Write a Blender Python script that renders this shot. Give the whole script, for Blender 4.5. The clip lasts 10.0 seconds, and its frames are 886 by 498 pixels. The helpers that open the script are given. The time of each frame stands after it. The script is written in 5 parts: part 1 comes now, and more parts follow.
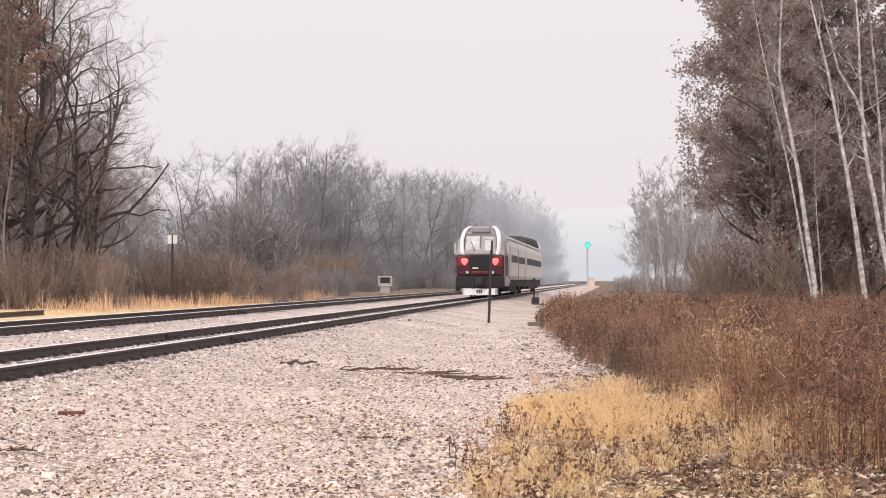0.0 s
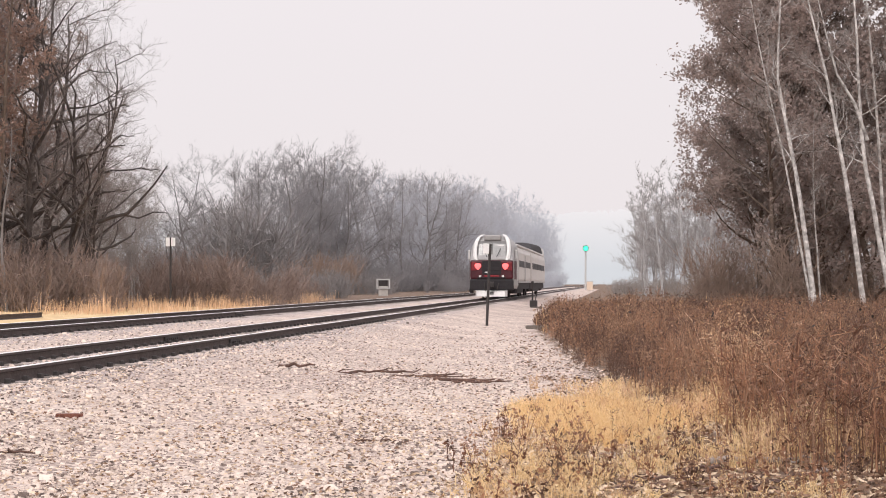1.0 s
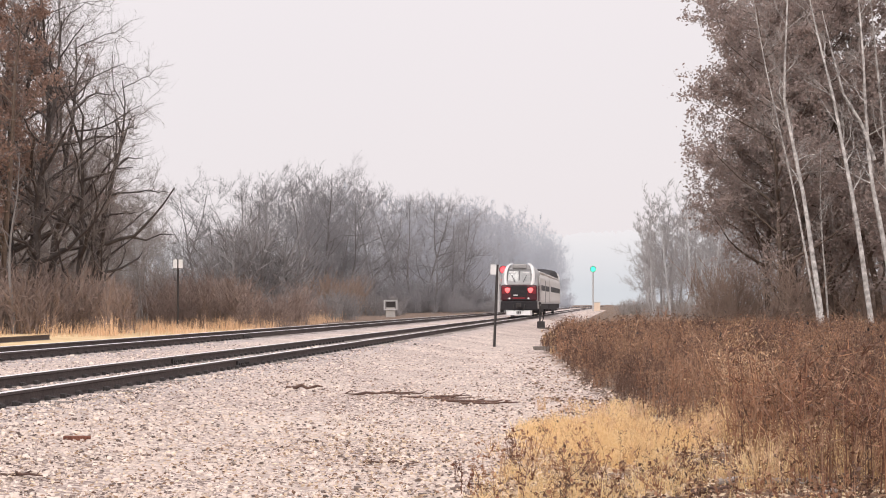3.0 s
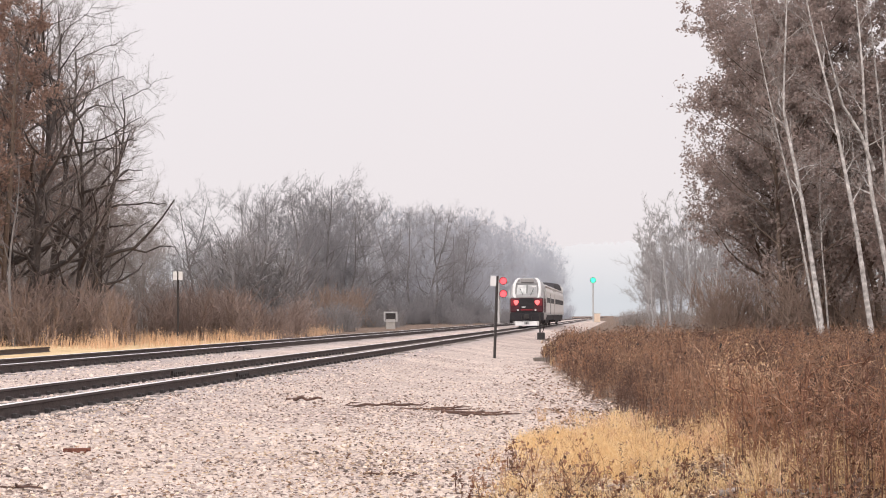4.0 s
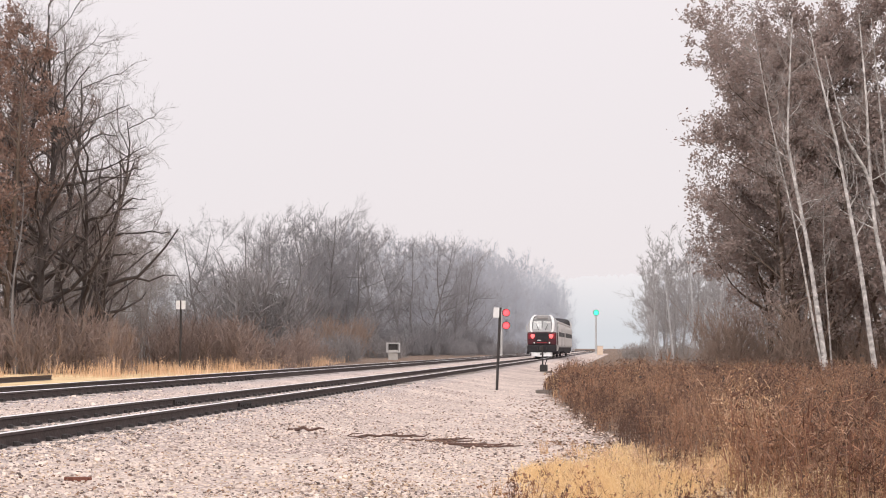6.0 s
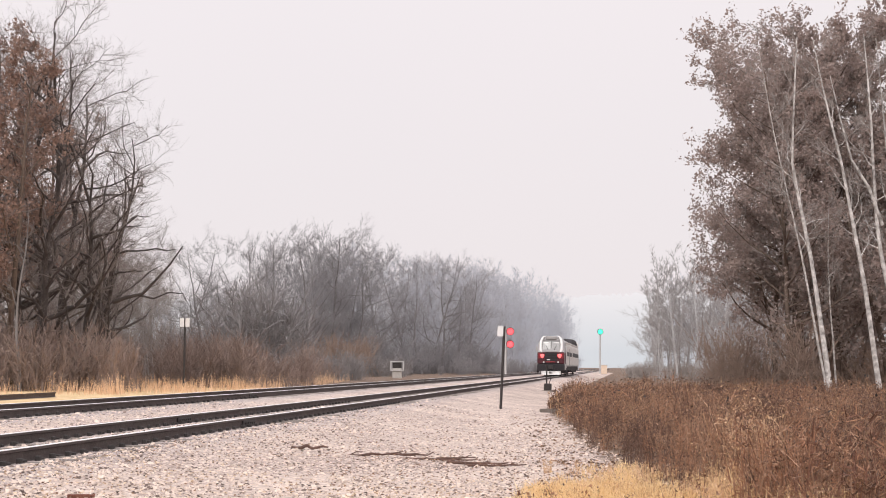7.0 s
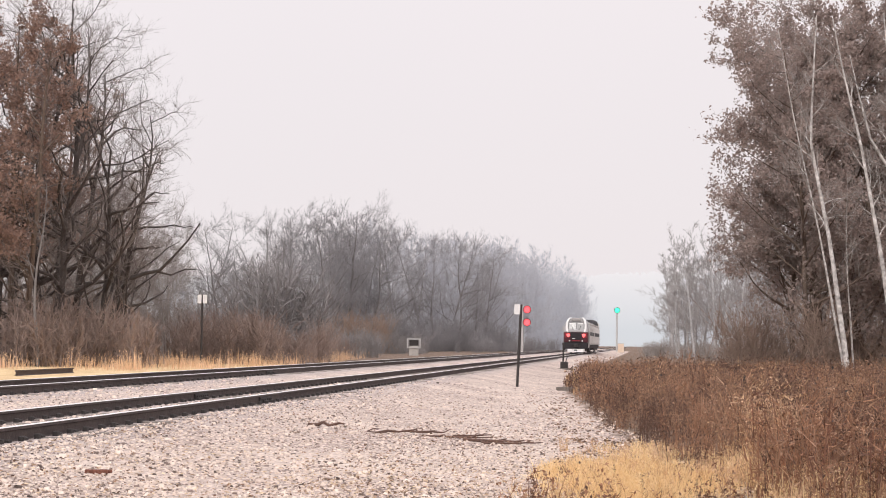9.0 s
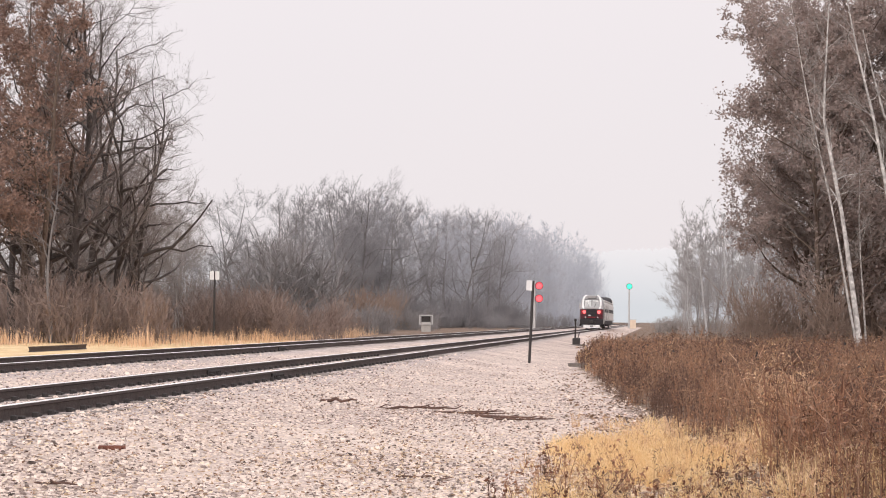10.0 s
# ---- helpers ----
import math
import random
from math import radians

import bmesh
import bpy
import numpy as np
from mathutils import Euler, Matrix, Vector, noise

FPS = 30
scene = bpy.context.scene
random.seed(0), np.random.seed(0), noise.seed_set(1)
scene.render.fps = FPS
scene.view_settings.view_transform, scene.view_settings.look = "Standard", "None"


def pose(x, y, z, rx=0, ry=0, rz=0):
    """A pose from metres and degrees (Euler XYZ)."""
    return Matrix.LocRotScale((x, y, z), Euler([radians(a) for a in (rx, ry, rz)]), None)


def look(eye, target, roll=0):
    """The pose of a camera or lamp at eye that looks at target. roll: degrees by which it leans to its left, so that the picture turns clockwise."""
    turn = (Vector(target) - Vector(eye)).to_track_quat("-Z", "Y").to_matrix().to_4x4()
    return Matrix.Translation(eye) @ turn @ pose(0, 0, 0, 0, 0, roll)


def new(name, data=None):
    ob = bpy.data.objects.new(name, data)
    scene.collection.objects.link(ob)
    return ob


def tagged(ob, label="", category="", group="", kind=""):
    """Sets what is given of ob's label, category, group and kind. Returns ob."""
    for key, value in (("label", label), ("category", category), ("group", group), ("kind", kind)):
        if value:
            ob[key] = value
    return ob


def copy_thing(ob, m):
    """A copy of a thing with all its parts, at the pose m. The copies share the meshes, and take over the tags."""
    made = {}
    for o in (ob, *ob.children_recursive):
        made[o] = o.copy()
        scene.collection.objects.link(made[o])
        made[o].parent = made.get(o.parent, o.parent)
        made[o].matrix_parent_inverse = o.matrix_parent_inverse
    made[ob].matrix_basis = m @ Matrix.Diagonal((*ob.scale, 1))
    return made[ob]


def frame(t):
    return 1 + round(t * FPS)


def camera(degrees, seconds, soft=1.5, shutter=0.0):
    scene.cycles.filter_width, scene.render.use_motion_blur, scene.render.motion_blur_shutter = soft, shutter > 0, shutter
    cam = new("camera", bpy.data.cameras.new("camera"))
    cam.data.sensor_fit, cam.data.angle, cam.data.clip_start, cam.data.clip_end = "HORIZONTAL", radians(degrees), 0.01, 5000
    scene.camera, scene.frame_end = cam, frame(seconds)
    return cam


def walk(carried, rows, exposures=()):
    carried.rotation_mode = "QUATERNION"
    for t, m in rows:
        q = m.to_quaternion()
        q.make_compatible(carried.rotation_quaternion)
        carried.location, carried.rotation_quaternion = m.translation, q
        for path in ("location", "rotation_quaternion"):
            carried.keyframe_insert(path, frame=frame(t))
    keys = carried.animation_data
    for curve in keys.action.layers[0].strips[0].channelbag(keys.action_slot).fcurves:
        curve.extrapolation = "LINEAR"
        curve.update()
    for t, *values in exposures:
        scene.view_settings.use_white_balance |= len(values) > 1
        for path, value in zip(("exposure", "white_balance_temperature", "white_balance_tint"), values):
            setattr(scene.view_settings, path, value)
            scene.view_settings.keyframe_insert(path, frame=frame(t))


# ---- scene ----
cam = camera(30.0, 10.0, soft=1.0)
EYE_Z = 1.46
TURNS = [
    (0.0, 0.0, 1.077, 0.0), (0.5, -0.165, 1.094, -0.048), (1.0, -0.063, 1.179, -0.095), (1.5, 0.112, 1.229, -0.153),
    (2.0, 0.221, 1.475, -0.131), (2.5, 0.211, 1.693, -0.043), (4.0, 0.192, 2.308, 0.182), (4.5, 0.175, 2.465, 0.103),
    (5.0, 0.172, 2.758, 0.011), (5.5, 0.213, 3.049, -0.133), (7.0, 0.42, 4.029, -0.495), (7.5, 0.479, 4.154, -0.535),
    (8.0, 0.619, 4.058, -0.631), (8.5, 0.753, 3.653, -0.677), (9.0, 0.997, 3.251, -0.783), (9.5, 1.223, 2.727, -0.779),
    (10.0, 1.417, 2.425, -0.748)]
walk(cam, [(t, pose(0, 0, EYE_Z, 90 + p, r, y)) for t, y, p, r in TURNS])

# ---- sky and sun ----
world = bpy.data.worlds.new("overcast")
scene.world = world
world.use_nodes = True
wn, wl = world.node_tree.nodes, world.node_tree.links
sky = wn.new("ShaderNodeTexSky")
sky.sky_type, sky.sun_disc = "NISHITA", False
sky.sun_elevation, sky.sun_rotation = radians(38), radians(150)
sky.air_density, sky.dust_density = 1.0, 4.0
sky_gain = wn.new("ShaderNodeVectorMath")
sky_gain.operation = "SCALE"
sky_gain.inputs["Scale"].default_value = 0.1
cloud_noise = wn.new("ShaderNodeTexNoise")
cloud_noise.inputs["Scale"].default_value, cloud_noise.inputs["Detail"].default_value = 1.6, 4
cloud_ramp = wn.new("ShaderNodeValToRGB")
cloud_ramp.color_ramp.elements[0].position, cloud_ramp.color_ramp.elements[1].position = 0.3, 0.75
cloud_ramp.color_ramp.elements[0].color = (0.875, 0.82, 0.84, 1)
cloud_ramp.color_ramp.elements[1].color = (0.905, 0.835, 0.85, 1)
cloud_mix = wn.new("ShaderNodeMixRGB")
cloud_mix.inputs[0].default_value = 0.94
wl.new(sky.outputs[0], sky_gain.inputs[0])
wl.new(cloud_noise.outputs["Fac"], cloud_ramp.inputs[0])
wl.new(sky_gain.outputs[0], cloud_mix.inputs[1])
wl.new(cloud_ramp.outputs[0], cloud_mix.inputs[2])
wl.new(cloud_mix.outputs[0], wn["Background"].inputs["Color"])
# an overcast sky is brighter overhead than at the horizon
sky_dir, sky_axes = wn.new("ShaderNodeTexCoord"), wn.new("ShaderNodeSeparateXYZ")
wl.new(sky_dir.outputs["Generated"], sky_axes.inputs[0])
wl.new(sky_dir.outputs["Generated"], cloud_noise.inputs["Vector"])
height, square, lift = (wn.new("ShaderNodeMath") for _ in range(3))
height.operation, square.operation, lift.operation = "MAXIMUM", "POWER", "MULTIPLY_ADD"
height.inputs[1].default_value, square.inputs[1].default_value = 0.0, 2.0
lift.inputs[1].default_value, lift.inputs[2].default_value = 1.0, 1.0
wl.new(sky_axes.outputs["Z"], height.inputs[0])
wl.new(height.outputs[0], square.inputs[0])
wl.new(square.outputs[0], lift.inputs[0])
wl.new(lift.outputs[0], wn["Background"].inputs["Strength"])
sun_lamp = new("sun", bpy.data.lights.new("sun", "SUN"))
sun_lamp.data.energy, sun_lamp.data.angle, sun_lamp.data.color = 1.3, radians(25), (1.0, 0.95, 0.9)
sun_lamp.matrix_world = look((-40, -60, 70), (0, 20, 0))


# ---- materials ----
def material(name, low, high, scale=8.0, rough=0.8, bump=0.3, metal=0.0, fine=6.0, distort=0.0, island=0.0, thin=0.0):
    """Two colours mixed by noise at two scales, with relief."""
    m = bpy.data.materials.new(name)
    m.use_nodes = True
    n, l = m.node_tree.nodes, m.node_tree.links
    b = n["Principled BSDF"]
    co = n.new("ShaderNodeTexCoord")
    big, small = n.new("ShaderNodeTexNoise"), n.new("ShaderNodeTexNoise")
    big.inputs["Scale"].default_value, small.inputs["Scale"].default_value = scale, scale * fine
    big.inputs["Detail"].default_value, small.inputs["Detail"].default_value = 4, 3
    big.inputs["Distortion"].default_value = distort
    add = n.new("ShaderNodeMath")
    add.operation = "ADD"
    half = n.new("ShaderNodeMath")
    half.operation = "MULTIPLY_ADD"
    half.inputs[1].default_value, half.inputs[2].default_value = 0.5, 0.0
    mix = n.new("ShaderNodeMixRGB")
    stretch = n.new("ShaderNodeMapRange")
    stretch.inputs[1].default_value, stretch.inputs[2].default_value = 0.3, 0.7
    mix.inputs[1].default_value, mix.inputs[2].default_value = (*low, 1), (*high, 1)
    for tex in (big, small):
        l.new(co.outputs["Object"], tex.inputs["Vector"])
    l.new(big.outputs["Fac"], add.inputs[0])
    l.new(small.outputs["Fac"], add.inputs[1])
    l.new(add.outputs[0], half.inputs[0])
    l.new(half.outputs[0], stretch.inputs[0])
    fac = stretch.outputs[0]
    if island:
        geo = n.new("ShaderNodeNewGeometry")
        isl = n.new("ShaderNodeMixRGB")
        isl.inputs[0].default_value = island
        l.new(fac, isl.inputs[1])
        l.new(geo.outputs["Random Per Island"], isl.inputs[2])
        fac = isl.outputs[0]
    l.new(fac, mix.inputs[0])
    l.new(mix.outputs[0], b.inputs["Base Color"])
    b.inputs["Roughness"].default_value, b.inputs["Metallic"].default_value = rough, metal
    if bump:
        bp = n.new("ShaderNodeBump")
        bp.inputs["Strength"].default_value, bp.inputs["Distance"].default_value = bump, 0.02
        l.new(small.outputs["Fac"], bp.inputs["Height"])
        l.new(bp.outputs[0], b.inputs["Normal"])
    if thin:
        # dry leaves let light through; on far twigs this flattens shading like haze
        through_light, both = n.new("ShaderNodeBsdfTranslucent"), n.new("ShaderNodeMixShader")
        both.inputs[0].default_value = thin
        l.new(mix.outputs[0], through_light.inputs["Color"])
        l.new(b.outputs[0], both.inputs[1])
        l.new(through_light.outputs[0], both.inputs[2])
        l.new(both.outputs[0], n["Material Output"].inputs["Surface"])
    return m


def glow(name, color, strength):
    m = material(name, color, color, bump=0)
    b = m.node_tree.nodes["Principled BSDF"]
    b.inputs["Emission Color"].default_value, b.inputs["Emission Strength"].default_value = (*color, 1), strength
    return m


BARK_DARK = material("dark_bark", (0.04, 0.033, 0.031), (0.12, 0.1, 0.092), 3, 0.9, 0.6)
BARK_GREY = material("grey_bark", (0.16, 0.15, 0.148), (0.31, 0.292, 0.288), 3, 0.9, 0.5)
# naturally pale far trunks; the bark colour also takes some haze
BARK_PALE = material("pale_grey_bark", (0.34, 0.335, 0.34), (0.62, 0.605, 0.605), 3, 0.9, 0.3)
BARK_BROWN = material("brown_bark", (0.09, 0.065, 0.05), (0.2, 0.15, 0.12), 3, 0.9, 0.5)
TWIG_DARK = material("dark_twig", (0.145, 0.122, 0.114), (0.31, 0.265, 0.245), 2, 0.9, 0)
# grey twig colour, lightened a little for distance haze
TWIG_HAZE_GREY = material("hazed_grey_twig", (0.295, 0.287, 0.295), (0.415, 0.405, 0.413), 0.25, 0.9, 0, island=0.2, thin=0.5)
BRUSH_GREY = material("grey_brush_twig", (0.19, 0.178, 0.178), (0.36, 0.34, 0.338), 0.6, 0.9, 0, island=0.4)
# haze put into the colour: bluer and paler for woods further off
TWIG_HAZE_MID = material("hazed_mid_twig", (0.51, 0.523, 0.56), (0.62, 0.635, 0.675), 0.25, 0.9, 0, island=0.15, thin=0.5)
TWIG_WARM = material("warm_grey_twig", (0.26, 0.235, 0.22), (0.45, 0.41, 0.385), 2, 0.9, 0, island=0.3)
# warm grey twigs of the far verge, lightened in colour for mist
TWIG_HAZE_VERGE = material("hazed_warm_twig", (0.35, 0.333, 0.326), (0.49, 0.472, 0.465), 0.25, 0.9, 0, island=0.2, thin=0.4)
# strongest haze step, put into the colour of the farthest woods
TWIG_HAZE_PALE = material("hazed_pale_twig", (0.555, 0.585, 0.635), (0.655, 0.685, 0.735), 0.25, 0.9, 0, island=0.1, thin=0.5)
LEAF_OAK = material("dead_oak_leaf", (0.26, 0.208, 0.19), (0.56, 0.455, 0.41), 0.5, 0.8, 0, island=0.45, thin=0.45)
LEAF_RUST = material("rust_leaf", (0.19, 0.12, 0.097), (0.46, 0.315, 0.25), 0.6, 0.8, 0, island=0.55, thin=0.3)
TAN_BRUSH = material("tan_brush_twig", (0.27, 0.20, 0.165), (0.42, 0.32, 0.26), 0.4, 0.9, 0, island=0.3, thin=0.4)
WEED_RED = material("red_brown_weed", (0.15, 0.07, 0.046), (0.54, 0.30, 0.18), 1.2, 0.85, 0, island=0.55, thin=0.3)
WEED_DARK = material("dark_weed", (0.055, 0.03, 0.022), (0.2, 0.115, 0.08), 1.2, 0.85, 0, island=0.5)
WEED = material("dry_weed", (0.15, 0.082, 0.052), (0.53, 0.33, 0.215), 0.55, 0.85, 0, island=0.5)
WEED_STEM = material("weed_stem", (0.07, 0.03, 0.02), (0.26, 0.12, 0.075), 0.7, 0.85, 0, island=0.6)
WEED_PALE = material("pale_dry_weed", (0.40, 0.24, 0.12), (0.80, 0.56, 0.34), 0.8, 0.85, 0, island=0.5, thin=0.3)
STRAW = material("golden_straw", (0.74, 0.51, 0.24), (1.0, 0.83, 0.54), 0.9, 0.8, 0, island=0.6, thin=0.4)
STRAW_FAR = material("orange_straw", (0.50, 0.31, 0.18), (0.92, 0.66, 0.45), 0.5, 0.8, 0, island=0.6)
LITTER = material("dead_leaf", (0.07, 0.037, 0.026), (0.44, 0.28, 0.185), 3, 0.85, 0, island=0.8, thin=0.2)
LITTER_PALE = material("bleached_leaf", (0.36, 0.25, 0.16), (0.85, 0.68, 0.5), 3, 0.8, 0, island=0.8)
STONE = material("ballast_stone", (0.55, 0.44, 0.38), (0.90, 0.76, 0.665), 9, 0.9, 0.4, island=0.8)
STONE_DARK = material("dark_ballast_stone", (0.07, 0.05, 0.043), (0.34, 0.26, 0.225), 9, 0.9, 0.4, island=0.8)
RAIL_SIDE = material("rusty_rail_steel", (0.045, 0.033, 0.031), (0.105, 0.078, 0.072), 6, 0.75, 0.4)
# sky sheen of the polished tops, put into a near-white non-metal colour
RAIL_TOP = material("rail_steel_sky_sheen", (0.80, 0.79, 0.78), (0.93, 0.92, 0.91), 5, 0.4, 0.05, 0.0)
TIE = material("weathered_tie_wood", (0.10, 0.085, 0.075), (0.27, 0.235, 0.21), 5, 0.9, 0.6)
IRON = material("dark_iron", (0.02, 0.018, 0.018), (0.06, 0.05, 0.048), 8, 0.7, 0.3)
PLATE = material("white_sign_paint", (0.7, 0.7, 0.7), (0.85, 0.84, 0.83), 6, 0.5, 0.05)
ALUMINIUM = material("weathered_aluminium", (0.5, 0.5, 0.5), (0.68, 0.67, 0.66), 5, 0.5, 0.1, 0.3)
CONCRETE = material("pale_concrete", (0.38, 0.36, 0.34), (0.55, 0.52, 0.49), 5, 0.9, 0.4)
SILVER = material("silver_car_paint", (0.60, 0.57, 0.55), (0.74, 0.715, 0.69), 0.8, 0.45, 0.03, 0.0)
BODY_GREY = material("grey_cab_paint", (0.30, 0.29, 0.29), (0.40, 0.39, 0.385), 1.5, 0.4, 0.03, 0.1)
BODY_WHITE = material("white_cab_paint", (0.72, 0.71, 0.70), (0.85, 0.84, 0.83), 1.5, 0.35, 0.02)
BODY_RED = material("dark_red_cab_paint", (0.045, 0.005, 0.011), (0.085, 0.009, 0.017), 2, 0.5, 0.03)
BODY_BLACK = material("black_cab_paint", (0.016, 0.014, 0.016), (0.036, 0.032, 0.036), 3, 0.85, 0.1)
# the windscreen's reflection is put into this pale base colour
GLASS = material("pale_reflection_glass", (0.3, 0.305, 0.305), (0.5, 0.505, 0.5), 1.5, 0.12, 0)
WINDOW = material("dark_side_window_glass", (0.02, 0.02, 0.024), (0.045, 0.045, 0.05), 2, 0.55, 0)
LAMP_RED = glow("lit_red_marker_lens", (1.0, 0.13, 0.13), 1.6)
LAMP_RED2 = glow("lit_red_signal_lens", (1.0, 0.11, 0.13), 1.15)
LAMP_GREEN = glow("lit_green_signal_lens", (0.07, 0.85, 0.5), 1.15)


def ground_material():
    """Pale ballast, dry turf and trodden leaf soil, mixed by the painted zones."""
    m = bpy.data.materials.new("ballast_and_turf")
    m.use_nodes = True
    n, l = m.node_tree.nodes, m.node_tree.links
    b = n["Principled BSDF"]
    b.inputs["Roughness"].default_value = 0.92
    co = n.new("ShaderNodeTexCoord")

    def noise_tex(scale, detail=4):
        t = n.new("ShaderNodeTexNoise")
        t.inputs["Scale"].default_value, t.inputs["Detail"].default_value = scale, detail
        l.new(co.outputs["Object"], t.inputs["Vector"])
        return t

    def blend(fac, a, c):
        x = n.new("ShaderNodeMixRGB")
        for i, v in ((0, fac), (1, a), (2, c)):
            if isinstance(v, tuple):
                x.inputs[i].default_value = (*v, 1)
            else:
                l.new(v, x.inputs[i])
        return x.outputs[0]

    def ramp(v, lo, hi):
        r = n.new("ShaderNodeMapRange")
        r.inputs[1].default_value, r.inputs[2].default_value = lo, hi
        l.new(v, r.inputs[0])
        return r.outputs[0]
    vor = n.new("ShaderNodeTexVoronoi")
    vor.inputs["Scale"].default_value = 17
    l.new(co.outputs["Object"], vor.inputs["Vector"])
    sep = n.new("ShaderNodeSeparateColor")
    l.new(vor.outputs["Color"], sep.inputs[0])
    stones = blend(sep.outputs[0], (0.30, 0.23, 0.20), (0.82, 0.68, 0.605))
    stones = blend(ramp(vor.outputs["Distance"], 0.45, 0.75), stones, (0.2, 0.15, 0.135))
    grey_bed = blend(sep.outputs[2], (0.24, 0.205, 0.20), (0.56, 0.49, 0.475))
    stones = blend(ramp(noise_tex(0.35).outputs["Fac"], 0.35, 0.7), stones, blend(sep.outputs[1], (0.46, 0.37, 0.32), (0.82, 0.70, 0.625)))
    turf = blend(ramp(noise_tex(1.5).outputs["Fac"], 0.3, 0.7), (0.48, 0.33, 0.17), (0.86, 0.66, 0.39))
    soil = blend(ramp(noise_tex(2.5).outputs["Fac"], 0.3, 0.7), (0.08, 0.052, 0.038), (0.27, 0.185, 0.13))
    zone = n.new("ShaderNodeVertexColor")
    zone.layer_name = "zone"
    zs = n.new("ShaderNodeSeparateColor")
    l.new(zone.outputs["Color"], zs.inputs[0])
    edge = noise_tex(1.8)

    def ragged(v):
        a = n.new("ShaderNodeMath")
        a.operation = "ADD"
        l.new(v, a.inputs[0])
        l.new(edge.outputs["Fac"], a.inputs[1])
        return ramp(a.outputs[0], 0.85, 1.15)
    stones = blend(zs.outputs[2], stones, grey_bed)
    color = blend(ragged(zs.outputs[0]), stones, turf)
    color = blend(ragged(zs.outputs[1]), color, soil)
    l.new(color, b.inputs["Base Color"])
    bp = n.new("ShaderNodeBump")
    bp.invert = True
    bp.inputs["Strength"].default_value, bp.inputs["Distance"].default_value = 0.8, 0.03
    l.new(vor.outputs["Distance"], bp.inputs["Height"])
    l.new(bp.outputs[0], b.inputs["Normal"])
    return m


GROUND = ground_material()


# ---- mesh helpers ----
def fast_mesh(name, verts, polys, mats, index=None, smooth=False):
    """A mesh from arrays: polys is one array of triangles or quads."""
    me = bpy.data.meshes.new(name)
    verts, polys = np.asarray(verts, np.float32), np.asarray(polys, np.int32)
    k = polys.shape[1]
    me.vertices.add(len(verts))
    me.vertices.foreach_set("co", verts.ravel())
    me.loops.add(polys.size)
    me.loops.foreach_set("vertex_index", polys.ravel())
    me.polygons.add(len(polys))
    me.polygons.foreach_set("loop_start", np.arange(0, polys.size, k, dtype=np.int32))
    me.polygons.foreach_set("loop_total", np.full(len(polys), k, np.int32))
    for m in mats:
        me.materials.append(m)
    if index is not None:
        me.polygons.foreach_set("material_index", np.asarray(index, np.int32))
    if smooth:
        me.polygons.foreach_set("use_smooth", np.ones(len(polys), bool))
    me.update(calc_edges=True)
    return me


def part(name, bm, mat, parent=None, label="", smooth=False):
    me = bpy.data.meshes.new(name)
    bm.to_mesh(me)
    bm.free()
    me.materials.append(mat)
    if smooth:
        for p in me.polygons:
            p.use_smooth = True
    ob = new(name, me)
    ob.parent = parent
    if label:
        ob["label"] = label
    return ob


def add_box(bm, x0, x1, y0, y1, z0, z1, bevel=0.0):
    r = bmesh.ops.create_cube(bm, size=1.0)
    for v in r["verts"]:
        v.co = Vector(((x0 + x1) / 2 + v.co.x * (x1 - x0), (y0 + y1) / 2 + v.co.y * (y1 - y0), (z0 + z1) / 2 + v.co.z * (z1 - z0)))
    if bevel:
        es = list({e for v in r["verts"] for e in v.link_edges})
        bmesh.ops.bevel(bm, geom=es, offset=bevel, segments=2, affect="EDGES", profile=0.5)
    return bm


def box(x0, x1, y0, y1, z0, z1, bevel=0.0):
    return add_box(bmesh.new(), x0, x1, y0, y1, z0, z1, bevel)


def add_rod(bm, a, b, r0, r1=None, sides=10):
    a, b = Vector(a), Vector(b)
    m = Matrix.Translation((a + b) / 2) @ (b - a).to_track_quat("Z", "Y").to_matrix().to_4x4()
    bmesh.ops.create_cone(bm, cap_ends=True, segments=sides, radius1=r0, radius2=r0 if r1 is None else r1, depth=(b - a).length, matrix=m)
    return bm


def rod(a, b, r0, r1=None, sides=10):
    return add_rod(bmesh.new(), a, b, r0, r1, sides)


def tubes(segs, sides):
    """Tapered tubes round rows of x0 y0 z0 x1 y1 z1 r0 r1: vertices and quads."""
    s = np.asarray(segs, float)
    a, b, r = s[:, 0:3], s[:, 3:6], s[:, 6:8]
    d = b - a
    d /= np.linalg.norm(d, axis=1, keepdims=True) + 1e-9
    ref = np.where(np.abs(d[:, 2:3]) > 0.9, np.array([[1.0, 0, 0]]), np.array([[0, 0, 1.0]]))
    u = np.cross(d, ref)
    u /= np.linalg.norm(u, axis=1, keepdims=True) + 1e-9
    w = np.cross(d, u)
    ang = np.arange(sides) * 2 * np.pi / sides
    ring = u[:, None, :] * np.cos(ang)[None, :, None] + w[:, None, :] * np.sin(ang)[None, :, None]
    v = np.stack([a[:, None] + ring * r[:, 0, None, None], b[:, None] + ring * r[:, 1, None, None]], 1)
    n = len(s)
    base = (np.arange(n) * 2 * sides)[:, None]
    i, j = np.arange(sides), (np.arange(sides) + 1) % sides
    q = np.stack([base + i, base + j, base + sides + j, base + sides + i], 2)
    return v.reshape(-1, 3), q.reshape(-1, 4)


